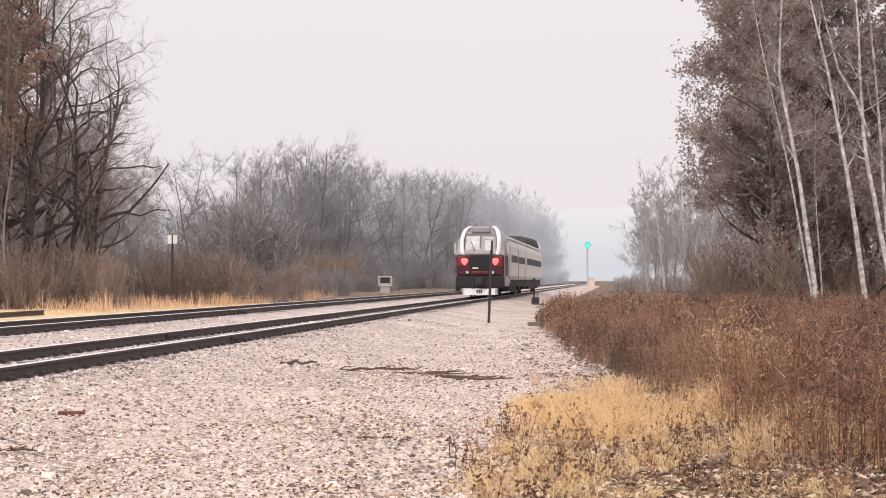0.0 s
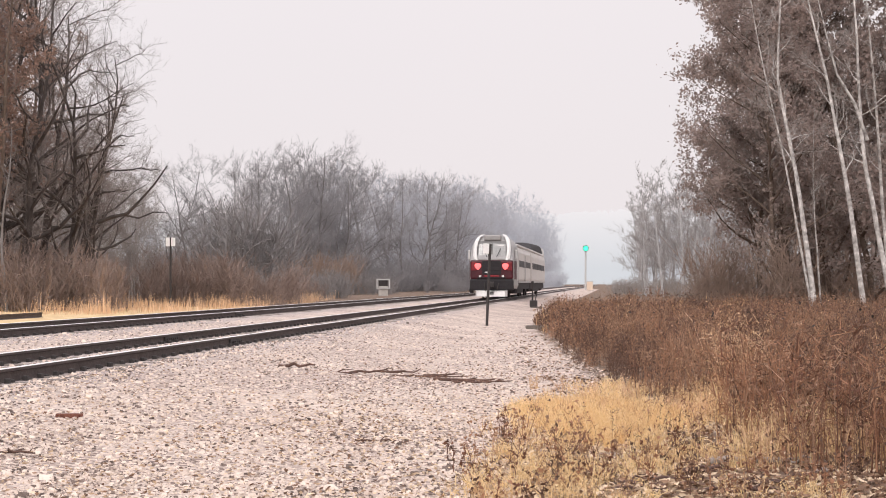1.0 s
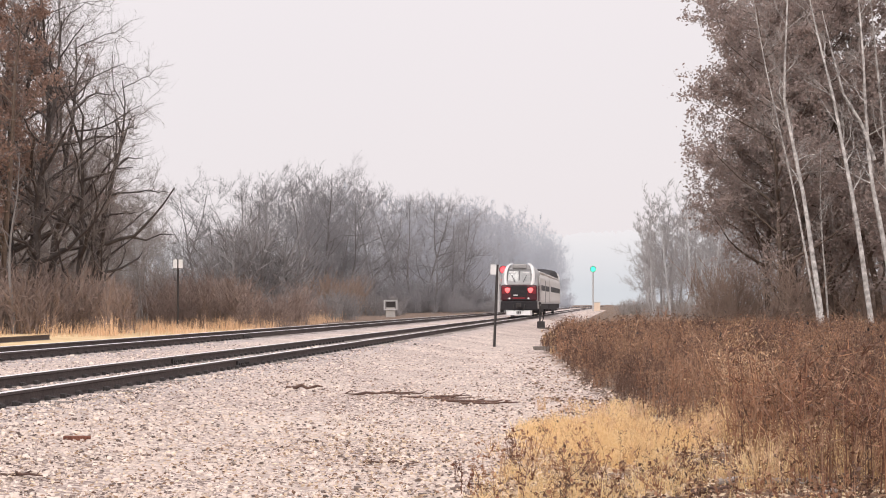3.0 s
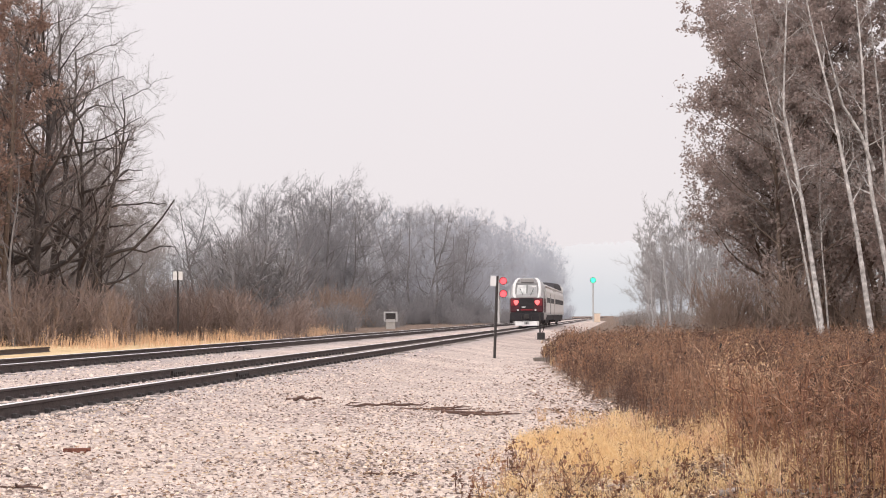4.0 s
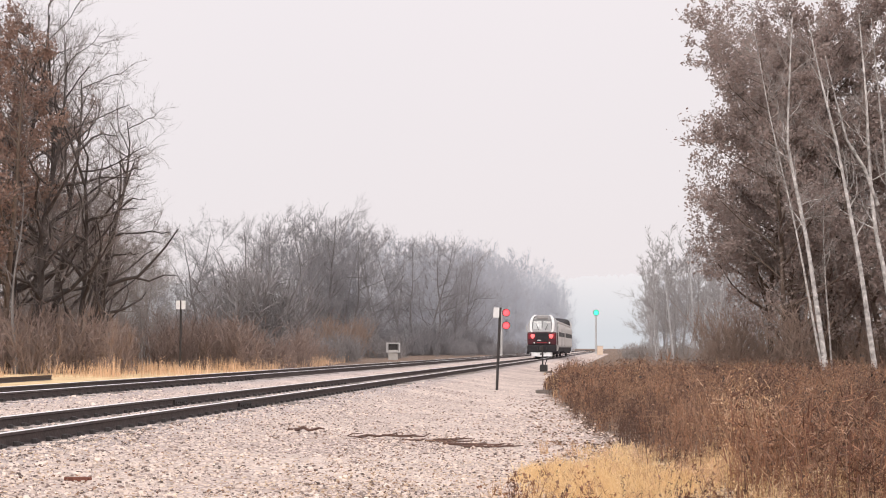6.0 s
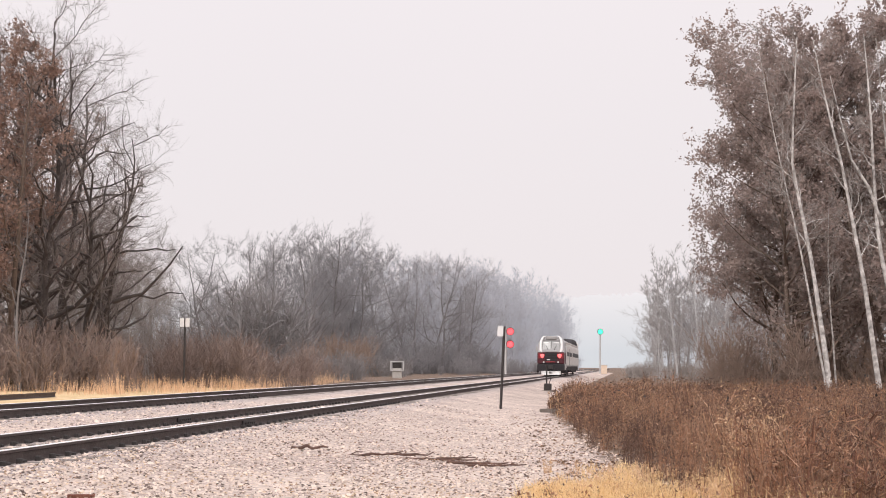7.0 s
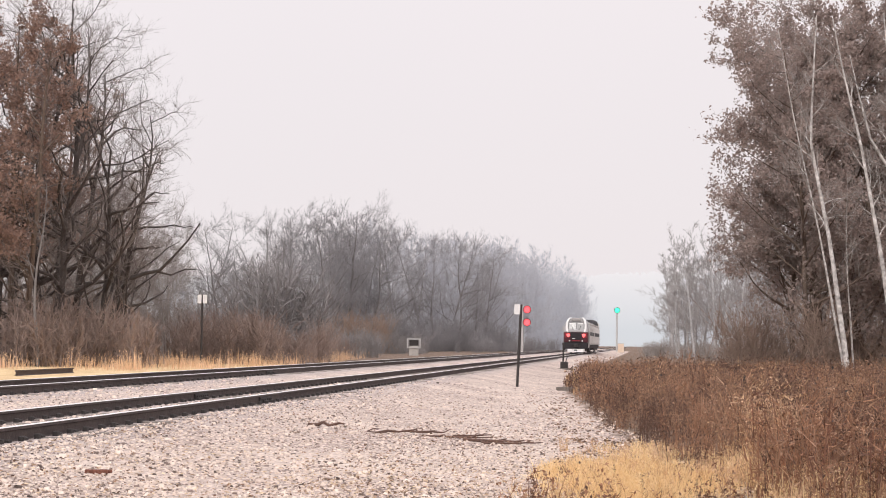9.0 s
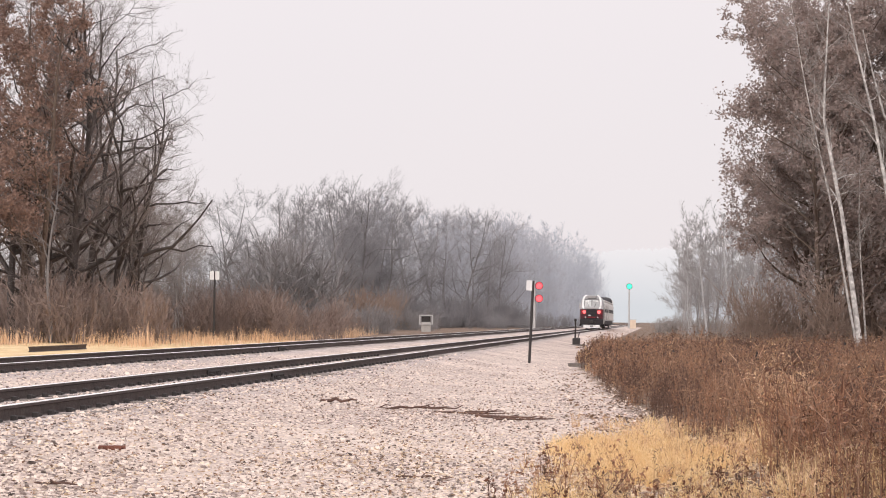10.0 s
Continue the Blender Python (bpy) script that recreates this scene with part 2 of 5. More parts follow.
def slivers(a, b, w, rng):
    """Thin flat triangles from a to b, w wide at the foot."""
    d = b - a
    side = np.cross(d, rng.normal(size=d.shape))
    side /= np.linalg.norm(side, axis=1, keepdims=True) + 1e-9
    w = np.asarray(w).reshape(-1, 1)
    v = np.stack([a - side * w / 2, a + side * w / 2, b], 1).reshape(-1, 3)
    return v, np.arange(len(v)).reshape(-1, 3)


def poly_tube(points, radii, sides=7):
    """One closed tube along a bent line."""
    bm = bmesh.new()
    rings = []
    for k, (p, r) in enumerate(zip(points, radii)):
        d = Vector(points[min(k + 1, len(points) - 1)]) - Vector(points[max(k - 1, 0)])
        q = d.to_track_quat("Z", "Y")
        rings.append([bm.verts.new(Vector(p) + q @ Vector((math.cos(a) * r, math.sin(a) * r, 0))) for a in (i * 2 * math.pi / sides for i in range(sides))])
    for a, b in zip(rings, rings[1:]):
        for i in range(sides):
            bm.faces.new((a[i], a[(i + 1) % sides], b[(i + 1) % sides], b[i]))
    bm.faces.new(rings[0][::-1])
    bm.faces.new(rings[-1])
    bmesh.ops.recalc_face_normals(bm, faces=bm.faces)
    return bm


def leaf_tris(centres, size, rng):
    """Small folded leaves: two triangles each, turned at random."""
    n = len(centres)
    u, w = rng.normal(size=(n, 3)), rng.normal(size=(n, 3))
    u /= np.linalg.norm(u, axis=1, keepdims=True)
    w = np.cross(u, w)
    w /= np.linalg.norm(w, axis=1, keepdims=True)
    k = np.cross(u, w)
    s = (size * rng.uniform(0.6, 1.3, n))[:, None]
    v = np.stack([centres - u * s, centres + w * s * 0.55 + k * s * 0.2, centres + u * s, centres - w * s * 0.55 + k * s * 0.2], 1).reshape(-1, 3)
    b = (np.arange(n) * 4)[:, None]
    return v, np.concatenate([b + [0, 1, 2], b + [0, 2, 3]], 1).reshape(-1, 3)


# ---- the line of the tracks ----
SLOPE = 0.1028
HEAD = -math.degrees(math.atan(SLOPE))
COS = math.cos(math.atan(SLOPE))


def centre(y):
    return -7.53 + SLOPE * y


def verge(y):
    """Where the weeds begin beside the gravel."""
    return np.interp(y, [0, 30, 54, 70, 400], [2.35, 2.4, 3.0, centre(70) + 4.4, centre(400) + 4.6])


def tuft(x, y):
    """Below one inside the golden grass patch at the gravel's edge."""
    x, y = np.asarray(x), np.maximum(np.asarray(y), 1.0)
    return ((x / y - 0.095) / 0.058) ** 2 + ((np.log(y) - math.log(17.0)) / 0.15) ** 2 + 0.25 * np.sin(x * 5.1 + y) + 0.2 * np.sin(y * 2.7 - x * 2)


def ground_z(x, y):
    u = (np.asarray(x) - (-7.53 + SLOPE * np.asarray(y))) * COS
    z = np.interp(u, [-400, -14, -8.5, -6.3, -5.6, -2.9, -1.5, 1.5, 3.4, 5, 400], [0.2, 0.2, 0.22, 0.4, 0.453, 0.453, 0.342, 0.342, 0.06, 0.0, 0.0])
    return z


def build_ground():
    us = np.concatenate([-np.geomspace(2500, 20, 14), np.arange(-18, -8, 1.0), np.arange(-8, 8, 0.4), np.arange(8, 24, 1.5), np.geomspace(26, 2500, 14)])
    ys = np.concatenate([[-200, -60, -20, -8], np.arange(-2, 30, 0.8), np.arange(30, 120, 3.0), np.geomspace(122, 4500, 30)])
    uu, yy = np.meshgrid(us, ys)
    xx = centre(yy) + uu / COS
    rng = np.random.default_rng(4)
    zz = ground_z(xx, yy) + np.where((np.abs(uu) < 60) & (uu > 1.5), rng.normal(0, 0.004, uu.shape), 0)
    v = np.stack([xx, yy, zz], 2).reshape(-1, 3)
    nx, ny = len(us), len(ys)
    i, j = np.meshgrid(np.arange(nx - 1), np.arange(ny - 1))
    a = (j * nx + i).ravel()
    me = fast_mesh("ground", v, np.stack([a, a + 1, a + nx + 1, a + nx], 1), [GROUND], smooth=True)
    att = me.color_attributes.new("zone", "FLOAT_COLOR", "POINT")
    x, y = v[:, 0], v[:, 1]
    u = (x - centre(y)) * COS
    turf = np.clip((-u - 9.2) / 1.2, 0, 1) * np.clip((92 - y) / 8, 0, 1)
    bed = np.maximum(np.clip((1.9 - np.abs(u)) / 0.5, 0, 1), np.clip((1.9 - np.abs(u + 4.25)) / 0.5, 0, 1)) * 0.8
    soil = np.clip((x - verge(y)) / 0.8 + 0.5, 0, 1)
    near = np.clip((x - np.interp(y, [9, 12, 15, 22], [0.35, 0.2, 0.7, 2.2])) / 0.5, 0, 1) * (y < 24)
    patch = np.clip((1.15 - tuft(x, y)) / 0.4, 0, 1)
    soil = np.maximum(soil, near * 0.75) * (1 - patch)
    turf = np.maximum(turf, patch)
    soil = np.maximum(soil, np.clip((-u - np.interp(y, [80, 94], [17, 7.4])) / np.interp(y, [80, 94], [4, 1.0]), 0, 1))
    col = np.stack([turf, soil, bed, np.ones_like(turf)], 1).astype(np.float32)
    att.data.foreach_set("color", col.ravel())
    return tagged(new("ground", me), "pale pinkish ballast gravel between dry turf and brown weedy soil", "ground", kind="structure")


build_ground()


# ---- tracks ----
def track_pose(y, off=0.0, z=0.0):
    """On the line, off metres to its right, y metres ahead."""
    return pose(centre(y) + off * COS, y - off * SLOPE * COS, z, 0, 0, HEAD)


def sweep(profile, y0, y1, steps=1):
    bm = bmesh.new()
    rings = [[bm.verts.new((px, y0 + (y1 - y0) * k / steps, pz)) for px, pz in profile] for k in range(steps + 1)]
    n = len(profile)
    for a, b in zip(rings, rings[1:]):
        for i in range(n):
            bm.faces.new((a[i], a[(i + 1) % n], b[(i + 1) % n], b[i]))
    bm.faces.new(rings[0])
    bm.faces.new(rings[-1][::-1])
    bmesh.ops.recalc_face_normals(bm, faces=bm.faces)
    return bm


def build_track(name, off, top, label, joints):
    root = new(name)
    root.matrix_basis = track_pose(-12, off, top)
    side = [(-0.07, -0.18), (0.07, -0.18), (0.07, -0.168), (0.012, -0.145), (0.01, -0.05), (0.036, -0.037), (0.036, -0.006), (-0.036, -0.006), (-0.036, -0.037), (-0.01, -0.05), (-0.012, -0.145), (-0.07, -0.168)]
    head = [(-0.036, -0.006), (0.036, -0.006), (0.034, -0.003), (0.025, 0.0), (-0.025, 0.0), (-0.034, -0.003)]
    tie_bm = bmesh.new()
    add_box(tie_bm, -1.28, 1.28, -0.115, 0.115, -0.34, -0.152, 0.012)
    first_tie = part("tie", tie_bm, TIE, root)
    spike_bm = box(-0.03, 0.03, -0.04, 0.04, -0.18, -0.103, 0.008)
    spike_mesh = bpy.data.meshes.new("spike")
    spike_bm.to_mesh(spike_mesh)
    spike_bm.free()
    spike_mesh.materials.append(IRON)
    anchor_bm = box(-0.03, 0.03, -0.05, 0.05, -0.2, -0.125, 0.01)
    anchor_mesh = bpy.data.meshes.new("rail_anchor")
    anchor_bm.to_mesh(anchor_mesh)
    anchor_bm.free()
    anchor_mesh.materials.append(IRON)
    for k in range(230):
        o = first_tie if k == 0 else new("tie", first_tie.data)
        o.parent = root
        o.matrix_basis = pose(random.uniform(-0.03, 0.03), 18 + k * 0.53, random.uniform(-0.03, 0.012), 0, 0, random.uniform(-1, 1))
    for sx in (-0.7525, 0.7525):
        r = part("rail", sweep([(x + sx, z) for x, z in side], 0, 900), RAIL_SIDE, root)
        part("rail_head", sweep([(x + sx, z) for x, z in head], 0, 900), RAIL_TOP, r, "polished running surface, its sky sheen coloured near-white")
        for k in range(75):
            for e in (-1, 1):
                spike = new("spike", spike_mesh)
                spike.parent = r
                spike.matrix_basis = pose(sx + e * random.uniform(0.1, 0.125), 22 + k * 0.53 + e * 0.07 + random.uniform(-0.03, 0.03), 0)
                anchor = new("rail_anchor", anchor_mesh)
                anchor.parent = r
                anchor.matrix_basis = pose(sx + e * 0.085, 22.26 + k * 0.53 + random.uniform(-0.05, 0.05), 0)
        for jy in joints.get(sx > 0, ()):
            j = bmesh.new()
            for e in (-1, 1):
                add_box(j, sx + e * 0.03 - 0.018, sx + e * 0.03 + 0.018, jy - 0.45, jy + 0.45, -0.15, -0.045, 0.006)
                for q in (-0.36, -0.22, -0.08, 0.08, 0.22, 0.36):
                    add_box(j, sx + e * 0.055 - 0.014, sx + e * 0.055 + 0.014, jy + q - 0.016, jy + q + 0.016, -0.115, -0.08)
            part("joint_bar", j, IRON, r, "bolted rail joint bar")
    return tagged(root, label, "railway track", "parallel railway tracks", "")


build_track("railway_track", 0.0, 0.50, "straight railway track with dark rusty rails in pale ballast", {True: (42.0,), False: (43.2,)})
build_track("railway_track", -4.25, 0.61, "second railway track beyond, dark rails with shiny tops", {True: (61.0,)})


# ---- the train ----
def loft(rings):
    bm = bmesh.new()
    rs = [[bm.verts.new(p) for p in ring] for ring in rings]
    n = len(rs[0])
    for a, b in zip(rs, rs[1:]):
        for i in range(n):
            bm.faces.new((a[i], a[(i + 1) % n], b[(i + 1) % n], b[i]))
    bm.faces.new(rs[0])
    bm.faces.new(rs[-1][::-1])
    bmesh.ops.recalc_face_normals(bm, faces=bm.faces)
    return bm


def section(y, half, z0, z1, zt, crown=0.55):
    """A car's cross-section: straight sides from z0 to z1, then a rounded roof up to zt."""
    pts = [(half * 0.93, y, z0), (half, y, z0 + 0.25), (half, y, z1)]
    for a in (25, 45, 65, 80, 100, 115, 135, 155):
        c, s = math.cos(radians(a)), math.sin(radians(a))
        pts.append((half * math.copysign(abs(c) ** crown, c), y, z1 + (zt - z1) * s ** 0.9))
    return pts + [(-half, y, z1), (-half, y, z0 + 0.25), (-half * 0.93, y, z0)]


def wheelset(parent, y):
    w = bmesh.new()
    for sx in (-0.75, 0.75):
        add_rod(w, (sx - 0.065, y, 0.46), (sx + 0.065, y, 0.46), 0.46, sides=24)
    add_rod(w, (-0.75, y, 0.46), (0.75, y, 0.46), 0.09)
    part("wheelset", w, IRON, parent)


def bogie(parent, y):
    b = bmesh.new()
    for sx in (-1.05, 1.05):
        add_box(b, sx - 0.08, sx + 0.08, y - 1.7, y + 1.7, 0.42, 0.68, 0.03)
        for q in (-1.3, 1.3):
            add_box(b, sx - 0.13, sx + 0.13, y + q - 0.22, y + q + 0.22, 0.3, 0.62, 0.03)
    add_box(b, -1.0, 1.0, y - 0.3, y + 0.3, 0.5, 0.75, 0.03)
    frame_part = part("bogie", b, IRON, parent, "black bogie frame")
    for q in (-1.3, 1.3):
        wheelset(frame_part, y + q)


def locomotive():
    root = new("locomotive")
    h = 1.42
    # lower nose, then the raked cab, then the long hood
    rings = [section(0.0, h * 0.94, 0.62, 2.3, 2.5, 0.45), section(0.25, h * 0.985, 0.6, 2.45, 2.75, 0.5), section(0.8, h, 0.6, 2.6, 3.75, 0.6),
             section(1.3, h, 0.6, 2.7, 3.98, 0.62), section(2.2, h, 0.6, 2.8, 4.05, 0.62), section(4.6, h, 0.6, 2.8, 4.03, 0.62), section(5.0, h * 0.99, 0.6, 2.75, 3.85, 0.6)]
    body = part("cab", loft(rings), BODY_GREY, root, "grey rounded driving cab")
    hood = part("engine_hood", loft([section(5.0, h * 0.985, 0.98, 3.0, 3.62, 0.6), section(21.6, h * 0.985, 0.98, 3.0, 3.62, 0.6)]), SILVER, root, "silver-grey engine body")
    # red lower face
    face = bmesh.new()
    add_box(face, -1.36, 1.36, -0.10, 0.35, 1.2, 2.42, 0.12)
    red = part("nose_panel", face, BODY_RED, body, "dark red lower nose")
    part("skirt", box(-1.38, 1.38, -0.14, 0.5, 0.50, 1.22, 0.1), BODY_BLACK, body, "black lower skirt")
    for k, (z0, z1, w) in enumerate(((2.04, 2.3, 0.58), (1.74, 1.96, 0.62), (1.24, 1.33, 0.9))):
        part("grille", box(-w, w, -0.13, -0.02, z0, z1, 0.02), BODY_BLACK, body, "black nose grille")
    part("nose_centre", box(-0.6, 0.6, -0.118, -0.02, 1.5, 2.38, 0.02), BODY_BLACK, body, "black nose centre panel")
    part("stripe", box(-0.45, 0.45, -0.135, -0.05, 1.36, 1.46, 0.015), material("red_reflector", (0.2, 0.012, 0.02), (0.32, 0.02, 0.03), 3, 0.4, 0), body, "red reflective bar")
    part("emblem", box(-0.42, -0.1, -0.15, -0.1, 1.60, 1.68, 0.01), PLATE, body, "small pale emblem")
    for e in (-1, 1):
        # marker lamp's glow on the nose, added as a brighter red block
        shine = bmesh.new()
        add_box(shine, e * 1.12 - 0.16, e * 1.12 + 0.16, -0.125, -0.05, 1.75, 2.3, 0.03)
        part("lamp_glow_patch", shine, material("red_lamp_glow_paint", (0.16, 0.012, 0.02), (0.26, 0.02, 0.03), 3, 0.4, 0), body, "brighter red patch coloured as the marker lamp's glow")
        part("ditch_lamp", rod((e * 0.72, -0.2, 1.4), (e * 0.72, -0.1, 1.4), 0.075, sides=14), PLATE, body, "small white lamp")
        lm = bmesh.new()
        bmesh.ops.create_uvsphere(lm, u_segments=18, v_segments=10, radius=0.2)
        for v in lm.verts:
            v.co = Vector((v.co.x * (0.95 + 0.45 * v.co.z / 0.2) + e * 0.87, v.co.y * 0.35 - 0.12, v.co.z * 1.05 + 2.0))
        part("marker_lamp", lm, LAMP_RED, body, "lit red marker lamp", True)
        # white pillar that sweeps from nose to roof
        pillar = bmesh.new()
        path = [(1.0, -0.02, 2.42), (1.06, 0.1, 2.75), (1.07, 0.32, 3.2), (1.0, 0.6, 3.62), (0.86, 1.0, 3.92), (0.7, 1.6, 4.06)]
        prev = None
        for x, y, z in path:
            ring = [pillar.verts.new((e * (x + dx), y + dy, z + dz)) for dx, dy, dz in ((-0.12, -0.04, 0.0), (0.12, 0.04, -0.03), (0.12, 0.14, 0.0), (-0.12, 0.1, 0.03))]
            if prev:
                for i in range(4):
                    pillar.faces.new((prev[i], prev[(i + 1) % 4], ring[(i + 1) % 4], ring[i]))
            prev = ring
        bmesh.ops.recalc_face_normals(pillar, faces=pillar.faces)
        part("pillar", pillar, BODY_WHITE, body, "white curved windscreen pillar", True)
        part("mirror", box(e * 1.5 - 0.07, e * 1.5 + 0.07, 0.9, 1.05, 2.45, 3.05, 0.03), ALUMINIUM, body, "pale side mirror")
        part("side_stripe", box(e * 1.425 - 0.012, e * 1.425 + 0.012, 2.6, 3.2, 1.5, 3.0), BODY_WHITE, body, "pale cab door")
        part("side_paint", box(e * 1.425 - 0.012, e * 1.425 + 0.012, 0.45, 2.5, 1.2, 2.36, 0.01), BODY_RED, body, "dark red cab side")
        part("handrail", rod((e * 1.47, 2.55, 1.1), (e * 1.47, 2.55, 2.9), 0.03, sides=6), BODY_WHITE, body, "white handrail")
        part("step", box(e * 1.35 - 0.12, e * 1.35 + 0.12, 0.7, 1.2, 0.35, 0.62, 0.02), BODY_BLACK, body)
        # windscreen panes in a dark surround
        pane = bmesh.new()
        q = [(e * 0.05, 0.14, 2.62), (e * 0.86, 0.19, 2.62), (e * 0.84, 0.56, 3.44), (e * 0.05, 0.5, 3.48)]
        a = [pane.verts.new(p) for p in q]
        b = [pane.verts.new((p[0], p[1] + 0.06, p[2])) for p in q]
        pane.faces.new(a)
        pane.faces.new(b[::-1])
        for i in range(4):
            pane.faces.new((a[i], a[(i + 1) % 4], b[(i + 1) % 4], b[i]))
        bmesh.ops.recalc_face_normals(pane, faces=pane.faces)
        part("windscreen", pane, GLASS, body, "windscreen pane with a pale reflection in its colour")
    surround = bmesh.new()
    q = [(-0.98, 0.14, 2.5), (0.98, 0.14, 2.5), (0.92, 0.66, 3.62), (-0.92, 0.66, 3.62)]
    a = [surround.verts.new(p) for p in q]
    b = [surround.verts.new((p[0], p[1] + 0.5, p[2])) for p in q]
    surround.faces.new(a)
    surround.faces.new(b[::-1])
    for i in range(4):
        surround.faces.new((a[i], a[(i + 1) % 4], b[(i + 1) % 4], b[i]))
    bmesh.ops.recalc_face_normals(surround, faces=surround.faces)
    part("windscreen_surround", surround, material("dark_grey_surround", (0.13, 0.13, 0.13), (0.2, 0.195, 0.195), 2, 0.5, 0.05), body, "dark grey windscreen surround")
    for e in (-1, 1):
        part("wiper", rod((e * 0.3, 0.1, 2.6), (e * 0.55, 0.3, 3.15), 0.02, sides=6), BODY_BLACK, body)
        part("sun_visor", box(e * 0.45 - 0.3, e * 0.45 + 0.3, 0.47, 0.52, 3.3, 3.4, 0.01), PLATE, body)
    part("headlight_box", box(-0.55, 0.55, 0.62, 1.2, 3.66, 4.02, 0.08), BODY_GREY, body, "grey roof headlight housing")
    part("snowplow", loft([[(-0.86, -0.5, 0.12), (0.86, -0.5, 0.12), (0.86, -0.42, 0.45), (-0.86, -0.42, 0.45)], [(-1.0, -0.1, 0.12), (1.0, -0.1, 0.12), (1.0, -0.1, 0.5), (-1.0, -0.1, 0.5)]]), BODY_WHITE, root, "white painted pilot plow")
    number = bmesh.new()
    for k in range(3):
        add_box(number, -0.16 + k * 0.12, -0.09 + k * 0.12, -0.53, -0.49, 0.24, 0.42)
    part("number_bars", number, BODY_BLACK, root)
    cp = bmesh.new()
    add_box(cp, -0.12, 0.12, -0.75, 0.1, 0.75, 1.0, 0.04)
    add_box(cp, -0.2, 0.2, -0.85, -0.6, 0.7, 1.05, 0.06)
    part("coupler", cp, IRON, root, "black knuckle coupler")
    for e in (-1, 1):
        part("hose", rod((e * 0.45, -0.25, 0.95), (e * 0.35, -0.4, 0.45), 0.035), IRON, root)
        for y0, y1 in ((6.3, 12.6), (14.0, 16.2), (16.4, 18.6), (18.8, 21.2)):
            part("side_window", box(e * 1.40 - 0.02, e * 1.40 + 0.02, y0, y1, 2.05, 2.48, 0.015), WINDOW, hood, "dark side louvre window")
        part("door_post", box(e * 1.41 - 0.03, e * 1.41 + 0.03, 13.2, 13.45, 1.0, 2.9, 0.02), BODY_GREY, hood)
        part("roof_rail", box(e * 1.2 - 0.14, e * 1.2 + 0.14, 5.1, 21.6, 3.42, 3.56, 0.05), BODY_WHITE, hood, "white roof edge")
        part("sill", box(e * 1.41 - 0.03, e * 1.41 + 0.03, 5.1, 21.6, 0.98, 1.1, 0.02), BODY_GREY, hood)
    under = bmesh.new()
    add_box(under, -1.15, 1.15, 7.5, 15.5, 0.25, 0.98, 0.1)
    part("fuel_tank", under, BODY_BLACK, root, "black underfloor tank")
    part("underframe", box(-1.3, 1.3, 0.5, 21.9, 0.55, 0.985), BODY_BLACK, root)
    part("air_reservoir", rod((1.12, 15.8, 0.5), (1.12, 16.8, 0.5), 0.2, sides=14), BODY_BLACK, root)
    bogie(root, 4.2)
    bogie(root, 18.0)
    return tagged(root, "red, grey and white passenger locomotive with lit red markers", "locomotive", "train")


def coach():
    root = new("passenger_coach")
    L, h = 25.9, 1.42
    body = part("body", loft([section(0, h, 0.98, 3.0, 3.62, 0.6), section(L, h, 0.98, 3.0, 3.62, 0.6)]), SILVER, root, "silver coach body")
    for e in (-1, 1):
        for k in range(8):
            y = 1.9 + k * 2.85
            part("side_window", box(e * 1.42 - 0.02, e * 1.42 + 0.02, y, y + 2.45, 2.05, 2.52, 0.015), WINDOW, body, "dark coach window")
        part("roof_rail", box(e * 1.22 - 0.14, e * 1.22 + 0.14, 0, L, 3.42, 3.56, 0.05), BODY_WHITE, body, "white roof edge")
        part("sill", box(e * 1.43 - 0.03, e * 1.43 + 0.03, 0, L, 0.98, 1.1, 0.02), BODY_GREY, body)
    unit = loft([section(5.0, 1.15, 3.3, 3.5, 3.7, 0.6), section(7.5, 1.2, 3.3, 3.75, 4.25, 0.6), section(L - 3.5, 1.25, 3.3, 3.9, 4.45, 0.6), section(L - 0.6, 1.3, 3.3, 3.6, 3.75, 0.6)])
    part("roof_unit", unit, BODY_BLACK, body, "dark roof housing")
    part("end_bulkhead", loft([section(L - 2.6, 1.44, 3.2, 3.75, 4.3, 0.6), section(L - 2.2, 1.44, 3.2, 3.75, 4.3, 0.6)]), BODY_WHITE, body, "white end fairing")
    part("underframe", box(-1.3, 1.3, 0.1, L - 0.1, 0.5, 0.985), BODY_BLACK, root)
    part("equipment_box", box(-1.25, 1.25, 6, 17, 0.3, 0.95, 0.06), BODY_BLACK, root)
    part("gangway", box(-0.6, 0.6, -0.5, 0.05, 1.0, 3.2, 0.08), BODY_BLACK, root, "black rubber gangway")
    bogie(root, 3.2)
    bogie(root, L - 3.2)
    return tagged(root, "silver passenger coach with dark window band and roof housing", "train coach", "train")


LOCO, COACH = locomotive(), coach()


# ---- posts, signals and trackside gear ----
def plate_post(name, at, top, lean, plate, label, radius=0.035, shift=0.0):
    root = new(name)
    root.matrix_basis = pose(*at, 0, lean, 0)
    part("post", rod((0, 0, -0.3), (0, 0, top), radius, sides=8), IRON, root, "thin black steel post")
    w, h0 = plate
    p = part("plate", box(shift - w / 2, shift + w / 2, -radius - 0.03, -radius, top - h0, top, 0.004), PLATE, root, "white sign plate")
    part("post_strap", box(-0.03, 0.03, -radius - 0.04, -radius - 0.028, top - h0, top), IRON, root)
    return tagged(root, label, "sign post")


